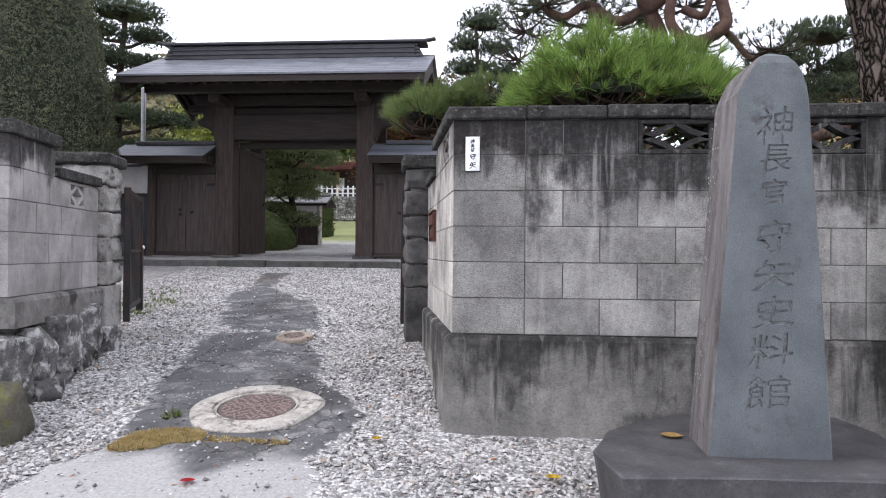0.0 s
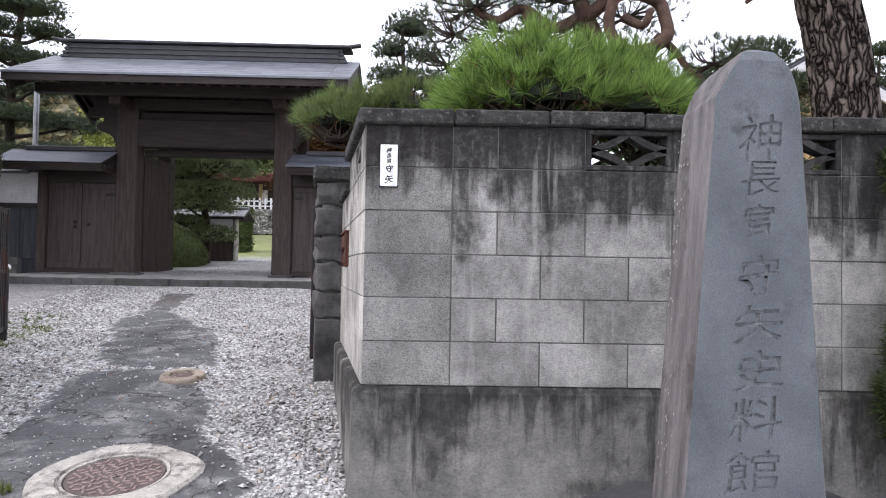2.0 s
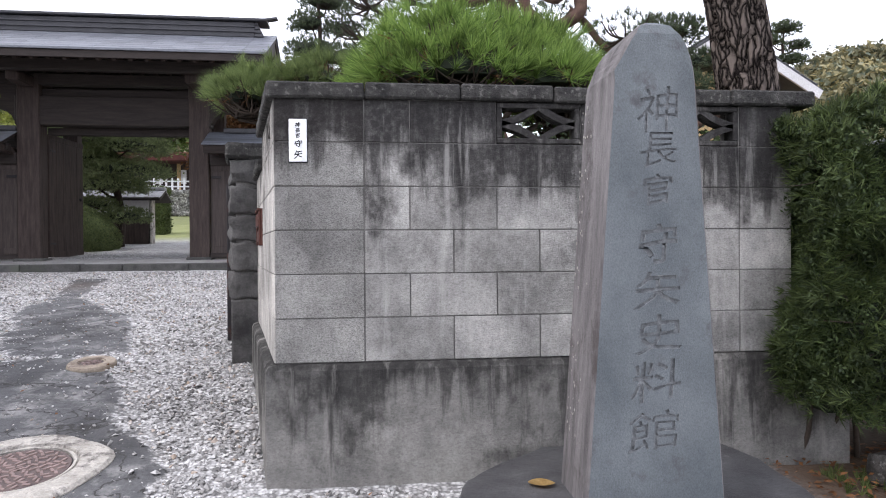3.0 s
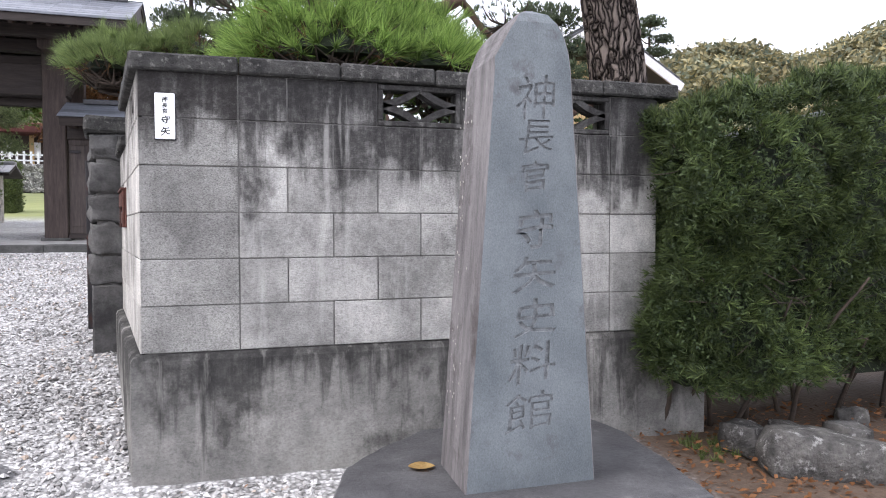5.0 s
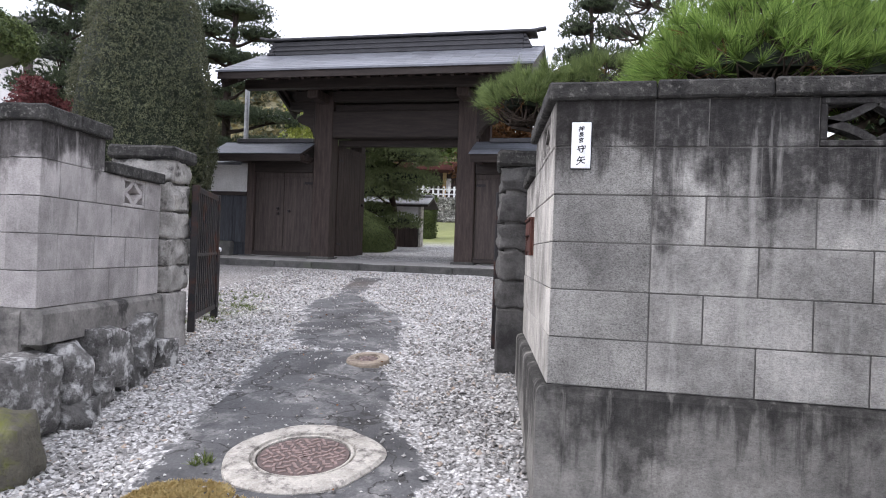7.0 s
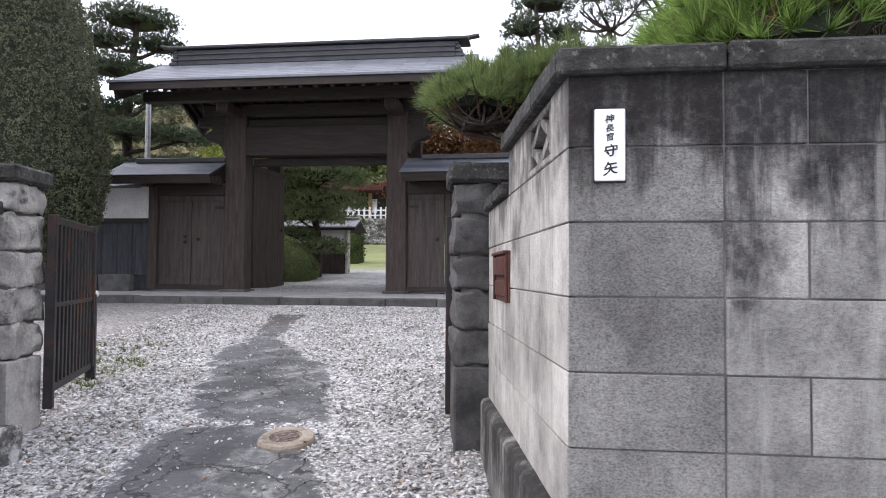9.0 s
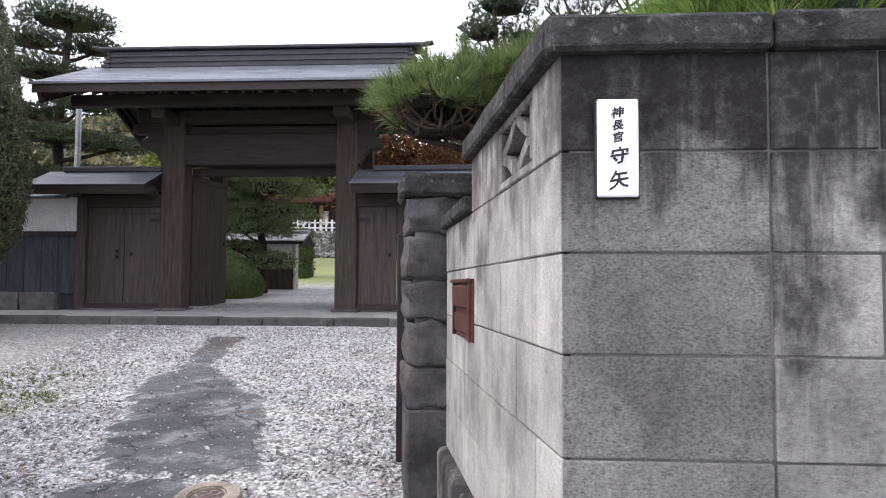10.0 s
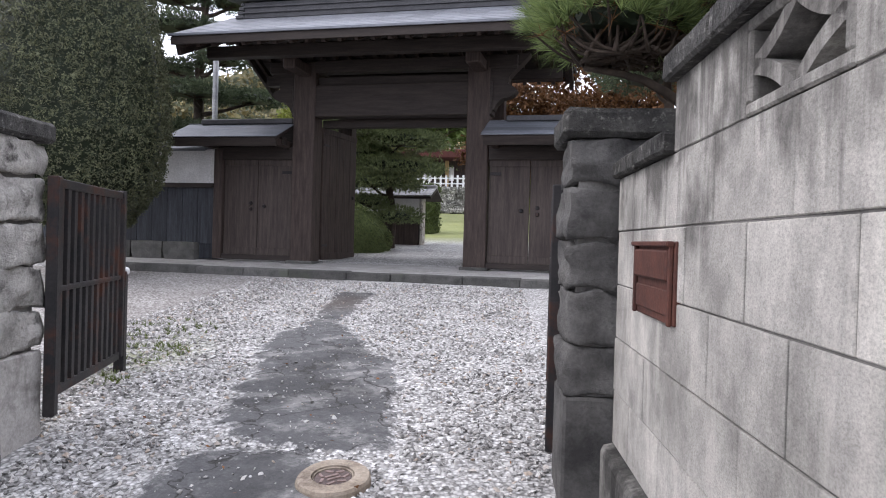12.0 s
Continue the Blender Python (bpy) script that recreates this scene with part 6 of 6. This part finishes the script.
# thick old trunk with deep bark
rng = rng_next()
old = empty("black_pine", pose(3.3, 5.75, 0.7), "thick old pine trunk with deeply furrowed bark", "tree")
tv, tf = limb([(3.34, 5.75, 0.6), (3.3, 5.75, 1.8), (3.26, 5.75, 2.6), (3.15, 5.72, 3.3), (3.0, 5.7, 4.0), (2.95, 5.7, 5.2)], 0.24, 0.17, 0.0, 30, 72)
furrow = []
for i, v in enumerate(tv):
    ax = i // 72
    a = (i % 72) / 72 * 2 * math.pi
    q = Vector((math.cos(a) * 2.6, math.sin(a) * 2.6, v.z * 1.3))
    cell = noise.voronoi(q * 1.6)[0]
    d = min(0.16, cell[1] - cell[0])
    centre = (tv[ax * 72] + tv[ax * 72 + 36]) / 2
    furrow.append(tuple(v + (v - centre).normalized() * (0.3 * (d - 0.08))))
child("trunk", mesh_of("trunk", furrow, tf, FURROWED, True), old)
limbs = [limb([(3.3, 5.7, 2.5), (2.95, 5.5, 2.62), (2.55, 5.4, 2.45), (2.2, 5.4, 2.4)], 0.075, 0.04, 0.02, 5, 8),
         limb([(3.0, 5.7, 3.7), (3.5, 5.6, 3.85), (4.1, 5.6, 3.6), (4.6, 5.6, 3.7)], 0.06, 0.02, 0.05, 5, 7),
         limb([(3.0, 5.7, 3.8), (2.6, 5.5, 3.75), (2.35, 5.5, 3.55)], 0.04, 0.015, 0.05, 4, 6)]
for one in limbs:
    wood("limb", [one], REDBARK, old)
pads = [((2.9, 5.6, 4.1), (0.8, 0.7, 0.35)), ((3.8, 5.6, 4.5), (0.8, 0.6, 0.3)), ((2.4, 5.5, 3.75), (0.32, 0.3, 0.16)), ((4.7, 5.6, 4.5), (0.6, 0.5, 0.25)), ((3.3, 5.4, 4.2), (0.6, 0.5, 0.22))]
tw = []
for c, r in pads:
    for _ in range(16):
        e = Vector(c) + Vector((rng.uniform(-1, 1) * r[0], rng.uniform(-1, 1) * r[1], rng.uniform(-0.5, 0.6) * r[2]))
        s = Vector(c) + Vector((0, 0, -0.3 * r[2]))
        tw.append(limb([s, s.lerp(e, 0.5) + Vector((0, 0, -0.05)), e], 0.014, 0.005, 0.05, 3, 5))
wood("twig_tangle", tw, TWIG, old)
soup("needles", pads_crown(rng, pads, 420, 0.13, 18, 0.006, 0.6, -0.5), 3, NEEDLE_MID, old, "dark green needles")

# pines further off, seen over the wall
cloud_pine((-0.2, 9.9, 1.0), 3.9, [((-0.2, 9.9, 4.82), (0.32, 0.32, 0.2)), ((-0.42, 9.85, 4.5), (0.24, 0.24, 0.14)), ((0.0, 9.9, 4.45), (0.22, 0.22, 0.13)), ((-0.42, 9.85, 4.15), (0.3, 0.28, 0.15)), ((0.05, 9.8, 4.05), (0.32, 0.3, 0.16)), ((-0.38, 9.8, 3.8), (0.3, 0.3, 0.14)), ((0.15, 9.7, 3.6), (0.5, 0.4, 0.2)), ((-0.3, 9.8, 3.4), (0.45, 0.4, 0.18))],
    "slim dark pine with rounded pads above the garden", NEEDLE_DARK, 0.06, 1500, 0.06, 14, 0.007)
cloud_pine((4.9, 11.0, 1.2), 3.6, [((5.0, 11, 4.9), (0.55, 0.5, 0.2)), ((4.4, 11, 4.5), (0.5, 0.5, 0.2)), ((5.5, 11, 4.4), (0.5, 0.5, 0.18)), ((5.0, 10.9, 4.0), (0.7, 0.5, 0.22)), ((4.3, 10.8, 3.7), (0.7, 0.5, 0.22)), ((3.7, 10.8, 3.6), (0.7, 0.5, 0.25))],
    "small garden pine with flat dark pads", NEEDLE_DARK, 0.07, 520, 0.11, 14, 0.01)
cloud_pine((12.9, 20, 1.7), 6.0, [((12.9, 20, 8.0), (0.42, 0.4, 0.2)), ((12.5, 20, 7.6), (0.34, 0.3, 0.16)), ((13.3, 20, 7.5), (0.34, 0.3, 0.16)), ((12.9, 19.8, 7.0), (0.45, 0.4, 0.16))],
    "distant garden pine with flat dark pads", NEEDLE_DARK, 0.1, 620, 0.11, 14, 0.012)


def round_tree(name, base, crown, mat, label, size=0.045, n=2200, count=4):
    rng = rng_next()
    root = empty(name, pose(*base), label, "tree")
    b, t = Vector(base), Vector(crown[0])
    limbs = [limb([b, b.lerp(t, 0.5) + Vector((0.1, 0, 0)), t], 0.1, 0.03, 0.05)]
    cs, us = [], []
    for _ in range(9):
        o = Vector((rng.uniform(-0.7, 0.7) * crown[1][0], rng.uniform(-0.7, 0.7) * crown[1][1], rng.uniform(-0.5, 0.7) * crown[1][2]))
        limbs.append(limb([b.lerp(t, 0.6), b.lerp(t, 0.8) + o * 0.4, t + o], 0.04, 0.01, 0.05))
        p, u = dome(rng, n // 9, tuple(t + o), tuple(np.asarray(crown[1]) * rng.uniform(0.3, 0.5)), -1, 0.4)
        cs.append(p)
        us.append(u)
    wood("trunk", limbs, TWIG, root)
    soup("crown", leaves(rng, np.concatenate(cs), np.concatenate(us), size, count, 1.0), 4, mat, root)


round_tree("maple_tree", (-1.9, 17.6, 1.5), ((-1.8, 17.6, 4.0), (1.7, 0.8, 1.0)), BROWN, "russet maple close behind the gate wing", 0.05, 4200)
round_tree("maple_tree", (1.2, 19.0, 1.5), ((0.9, 19, 4.3), (2.6, 1.2, 1.5)), BROWN, "wide russet maple behind the garden", 0.06, 4200)
round_tree("broadleaf_tree", (-1.0, 23.0, 1.8), ((-1.2, 23, 4.0), (2.6, 1.2, 1.5)), YELLOWGREEN, "yellow-green shrubby tree behind the gate", 0.07, 4200)
round_tree("maple_tree", (-0.6, 16.0, 1.4), ((-0.4, 16, 4.6), (1.5, 1.0, 0.9)), BROWN, "russet autumn maple behind the garden")
round_tree("maple_tree", (-8.75, 10, 1.0), ((-8.85, 10, 3.7), (0.45, 0.4, 0.45)), MAPLE, "dark red maple behind the block wall", 0.03, 1800, 4)
round_tree("broadleaf_tree", (-13.0, 34, 3.0), ((-13, 34, 7.2), (4.5, 2.0, 1.8)), YELLOWGREEN, "yellow-green tree behind the gate", 0.12, 3200)
round_tree("broadleaf_tree", (-9.0, 30, 2.5), ((-8.0, 30, 7.0), (3.5, 2.0, 1.6)), NEEDLE_MID, "green tree behind the courtyard", 0.1, 3200)
c2, r2 = (-6.8, 7.0, 3.72), (0.6, 0.5, 0.34)
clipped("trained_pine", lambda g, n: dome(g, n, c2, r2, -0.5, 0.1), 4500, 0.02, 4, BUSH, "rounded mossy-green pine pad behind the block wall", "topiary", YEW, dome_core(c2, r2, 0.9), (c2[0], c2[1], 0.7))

# hedge beside the stele
def hedge_shape(g, n):
    k = g.integers(0, 5, n)
    x = np.where(k == 4, 2.38 + 0.14 * g.random(n), 2.4 + 4.1 * g.random(n) ** 1.5)
    top = 2.13 + 0.24 * (x - 2.3)
    y = g.uniform(3.62, 4.7, n)
    z = g.uniform(0.75, 1.0, n) * 0 + 0.72 + (top - 0.72) * g.random(n)
    u = np.zeros((n, 3))
    f, t, e = k < 3, k == 3, k == 4
    bulge = 0.1 * np.sin((z - 0.7) * 2.0)
    y[f], u[f, 1] = 3.78 - bulge[f], -1
    z[t], u[t, 2] = top[t], 1
    u[e, 0] = -1
    p = np.stack([x, y, z], 1)
    lump = np.array([noise.noise_vector(Vector(q) * 2.2) for q in p])
    fine = np.array([noise.noise_vector(Vector(q) * 7) for q in p])
    return p + lump * 0.18 + fine * 0.08 + g.normal(0, 0.02, (n, 3)), u + lump * 0.4 + fine * 0.5


# filler block of the hedge, inner shade painted on by its SHADE colour
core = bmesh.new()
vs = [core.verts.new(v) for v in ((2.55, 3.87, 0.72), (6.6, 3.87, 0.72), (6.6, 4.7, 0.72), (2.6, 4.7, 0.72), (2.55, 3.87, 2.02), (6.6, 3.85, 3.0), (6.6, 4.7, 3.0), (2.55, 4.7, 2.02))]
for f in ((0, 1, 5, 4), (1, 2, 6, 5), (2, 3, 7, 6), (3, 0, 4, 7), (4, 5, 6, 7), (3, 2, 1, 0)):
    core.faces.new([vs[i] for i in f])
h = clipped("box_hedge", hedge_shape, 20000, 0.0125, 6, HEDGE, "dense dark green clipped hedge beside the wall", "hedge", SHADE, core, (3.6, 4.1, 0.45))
rng = rng_next()
hp, hu = hedge_shape(rng, 9000)
hu = hu / (np.linalg.norm(hu, axis=1)[:, None] + 1e-9)
soup("spray", tufts(rng, hp, hu + np.array([0, 0, 0.2]), 0.085, 12, 0.009, 0.55), 3, HEDGE_TIP, h, "short feathery sprays")
stems = []
for k in range(26):
    x = 2.55 + 0.15 * k
    s = Vector((x + rng.uniform(-0.05, 0.05), 4.05 + rng.uniform(-0.15, 0.2), 0.4))
    e = s + Vector((rng.uniform(-0.2, 0.2), rng.uniform(-0.4, -0.05), rng.uniform(0.5, 1.0)))
    stems.append(limb([s, s.lerp(e, 0.5) + Vector((rng.uniform(-0.1, 0.1), 0.05, 0)), e], 0.018, 0.006, 0.03, 4, 5))
for k in range(160):
    x = rng.uniform(2.4, 5)
    s = Vector((x, 3.76, rng.uniform(0.85, 2.0)))
    e = s + Vector((rng.uniform(-0.25, 0.25), rng.uniform(-0.12, 0.0), rng.uniform(-0.12, 0.12)))
    stems.append(limb([s, s.lerp(e, 0.5), e], 0.005, 0.002, 0.02, 3, 4))
wood("stem", stems, TWIG, h)

# stones and litter below the hedge
for k, (x, y, w, d, hh, a) in enumerate(((3.05, 3.42, 0.62, 0.26, 0.24, -24), (3.45, 3.1, 0.36, 0.26, 0.2, 10), (2.85, 3.75, 0.3, 0.2, 0.16, 30), (3.5, 3.7, 0.22, 0.16, 0.13, 0), (3.75, 3.9, 0.2, 0.16, 0.13, 40), (3.2, 3.85, 0.16, 0.13, 0.1, 0), (4.1, 3.6, 0.22, 0.16, 0.12, 15))):
    ob = part("border_stone", rough_box(w, d, hh, 6, 0.035, 50 + k, 0.65, 6), BORDER, None, "", pose(x, y, ground_z(x, y) + hh * 0.3, 0, 8, a), True)
    tagged(ob, "grey broken border stone with pale lichen", "stone", "stones under the hedge")


def scatter_leaves(name, n, area, size, mat, label, seed, lift=0.012):
    g = np.random.default_rng(seed)
    x, y = g.uniform(area[0], area[1], n), g.uniform(area[2], area[3], n)
    z = np.array([surface_z(a, b) for a, b in zip(x, y)]) + lift
    p = np.stack([x, y, z], 1)
    u = np.tile((0.0, 0.0, 1.0), (n, 1)) + g.normal(0, 0.3, (n, 3))
    tagged(soup(name, leaves(g, p, u, size, 1, 0.1), 4, mat), label, "leaves", kind="stuff")


scatter_leaves("leaf_litter", 2400, (2.2, 4.6, 2.9, 4.2), 0.022, DRYLEAF, "dry brown leaf litter below the hedge", 5)
scatter_leaves("fallen_leaves", 160, (-4.0, 0.4, 2.6, 9.0), 0.016, DRYLEAF, "scattered small brown leaves on the gravel", 6, 0.02)


def single_leaf(x, y, size, mat, label, a, dz=0.02, curl=0.35):
    bm = bmesh.new()
    rings = []
    for i in range(7):
        t = i / 6
        w = size * 0.42 * math.sin(math.pi * min(1, t * 0.94 + 0.05)) ** 0.8
        rings.append([bm.verts.new((size * (t - 0.5), s * w, size * (curl * (t - 0.5) ** 2 + 0.3 * abs(s) * w / size))) for s in (-1, -0.5, 0, 0.5, 1)])
    for p, q in zip(rings, rings[1:]):
        for k in range(4):
            bm.faces.new((p[k], p[k + 1], q[k + 1], q[k]))
    ext = bmesh.ops.solidify(bm, geom=bm.faces[:], thickness=0.0012)
    tagged(part("fallen_leaf", bm, mat, None, "", pose(x, y, surface_z(x, y) + dz, 0, 0, a)), label, "leaf")


single_leaf(-1.48, 3.19, 0.075, REDLEAF, "single bright red fallen leaf on the asphalt", 20, 0.012)
single_leaf(-0.64, 3.82, 0.07, GINKGO, "yellow fallen leaf on the gravel", 70, 0.03)
single_leaf(0.34, 3.37, 0.085, GINKGO, "yellow fallen leaf on the gravel", 10, 0.03)
single_leaf(0.92, 3.38, 0.11, TANLEAF, "tan fallen leaf lying on the stone slab", -10, 0.25)


def weeds(name, spots, mat, label, seed, length=0.09):
    g = np.random.default_rng(seed)
    c, u = [], []
    for x, y, r, n in spots:
        for _ in range(n):
            a, q = g.uniform(0, 6.28), r * math.sqrt(g.random())
            px, py = x + q * math.cos(a), y + q * math.sin(a)
            c.append((px, py, surface_z(px, py)))
            u.append((g.normal(0, 0.3), g.normal(0, 0.3), 1))
    tagged(soup(name, tufts(g, c, u, length, 9, 0.008, 0.5), 3, mat), label, "weeds", kind="stuff")


weeds("weeds", [(-2.02, 4.12, 0.06, 12), (-4.15, 7.9, 0.35, 60), (-4.0, 7.2, 0.2, 18), (2.62, 3.75, 0.16, 40), (-2.9, 3.45, 0.2, 30), (-4.6, 8.8, 0.5, 60)], GRASSM, "small green weeds at the edges of the drive", 3, 0.06)


def moss_patch(spots, seed):
    g = np.random.default_rng(seed)
    c, u = [], []
    for x, y, rx, ry, n in spots:
        for _ in range(n):
            a, q = g.uniform(0, 6.28), math.sqrt(g.random())
            px, py = x + rx * q * math.cos(a), y + ry * q * math.sin(a)
            c.append((px, py, surface_z(px, py)))
            u.append((g.normal(0, 0.4), g.normal(0, 0.4), 1))
    tagged(soup("moss", tufts(g, c, u, 0.026, 9, 0.008, 0.9), 3, MOSS), "yellow-brown moss beside the manhole collar", "moss", kind="stuff")


moss_patch(((-1.98, 3.72, 0.15, 0.14, 620), (-1.85, 3.8, 0.2, 0.12, 420), (-1.6, 3.77, 0.2, 0.04, 60), (-1.3, 3.75, 0.2, 0.03, 40), (-2.05, 3.62, 0.1, 0.06, 120)), 4)


# ---- house behind the garden ----
house = empty("house", pose(7.4, 16, 1.3), "ochre plastered house with a dark gable roof", "building")
bm = bmesh.new()
ring = [[bm.verts.new((x, y, z)) for x, z in ((5.9, 1.2), (8.9, 1.2), (8.9, 4.7), (7.4, 5.6), (5.9, 4.7))] for y in (14, 19)]
for k in range(5):
    j = (k + 1) % 5
    bm.faces.new((ring[0][k], ring[0][j], ring[1][j], ring[1][k]))
bm.faces.new(ring[0][::-1])
bm.faces.new(ring[1])
bmesh.ops.recalc_face_normals(bm, faces=bm.faces[:])
part("wall", bm, OCHRE, house)
for s in (-1, 1):
    m = pose(7.4, 13.4, 5.82, 0, 31 * s, 0)
    part("roof", boxed(min(0, s * 2.3), max(0, s * 2.3), 0, 6, -0.1, 0.03, bevel=0.01), RIDGE, house, "dark roof slope", m)
    me = mesh_from(boxed(0.004, 0.42, 0, 0.3, 0, 0.04, bevel=0.012), "roof_tile", RIDGE)
    for q in range(5):
        for k in range(12):
            child("roof_tile", me, house, m @ pose((q * 0.44 if s > 0 else -0.44 - q * 0.44), 0.02 + 0.3 * k, 0.034))
    part("barge_board", boxed(min(0, s * 2.3), max(0, s * 2.3), -0.05, 0.0, -0.2, -0.02), PLASTER, house, "pale barge board", m)
white_house = empty("house", pose(-25, 23, 1.8), "white plastered house with a grey roof behind the trees", "building")
part("wall", boxed(-32, -19.6, 21, 27, 1.7, 8.6), PLASTER, white_house)
part("roof", boxed(-33, -18.9, 20.0, 27.6, 8.6, 9.0, bevel=0.1), TILE, white_house)
part("beam", boxed(-20.0, -19.7, 20.9, 21, 1.7, 8.6), TIMBER, white_house)

# ---- wooded hills ----
def hill(name, centre, radius, height, width, mat, label, seed, n):
    """A ridge that follows an arc round the place, covered with tree clumps."""
    g = np.random.default_rng(seed)
    a0, a1 = centre - width / 2, centre + width / 2
    verts, faces = [], []
    na, nr = 60, 14
    for i in range(na + 1):
        a = radians(a0 + (a1 - a0) * i / na)
        env = math.sin(math.pi * i / na) ** 0.5
        top = height * env * (0.8 + 0.35 * noise.noise(Vector((i * 0.12, seed, 0))))
        for j in range(nr + 1):
            t = j / nr
            r = radius * (0.62 + 0.6 * t)
            z = top * math.sin(0.5 * math.pi * min(1, t * 1.15)) + 2 * noise.noise(Vector((i * 0.4, j * 0.5, seed)))
            verts.append((r * math.sin(a), r * math.cos(a), z))
    for i in range(na):
        for j in range(nr):
            q = i * (nr + 1) + j
            faces.append((q, q + 1, q + nr + 2, q + nr + 1))
    root = empty(name, pose(radius * math.sin(radians(centre)), radius * math.cos(radians(centre)), 0), label, "hill", kind="backdrop")
    child("slope", mesh_of("slope", verts, faces, mat, True), root)
    v = np.asarray(verts)
    pick = g.integers(0, len(v), n)
    c = v[pick] + g.normal(0, radius * 0.012, (n, 3)) * (1, 1, 0.2)
    out = [leaves(g, c + (0, 0, radius * 0.004), np.tile((0.0, 0.0, 1.0), (n, 1)), radius * 0.0042, 14, 1.2)]
    ob = soup("trees", np.concatenate(out), 4, mat, root)


hill("wooded_hill", 40, 230, 66, 74, HAZED_AUTUMN, "wooded autumn hill under a white sky", 3, 15000)
hill("wooded_hill", -32, 150, 45, 50, HAZED_AUTUMN, "wooded autumn hill behind the gate", 7, 8000)
hill("wooded_hill", -3, 130, 27, 44, HAZED_AUTUMN, "low wooded hill behind the garden", 11, 3000)
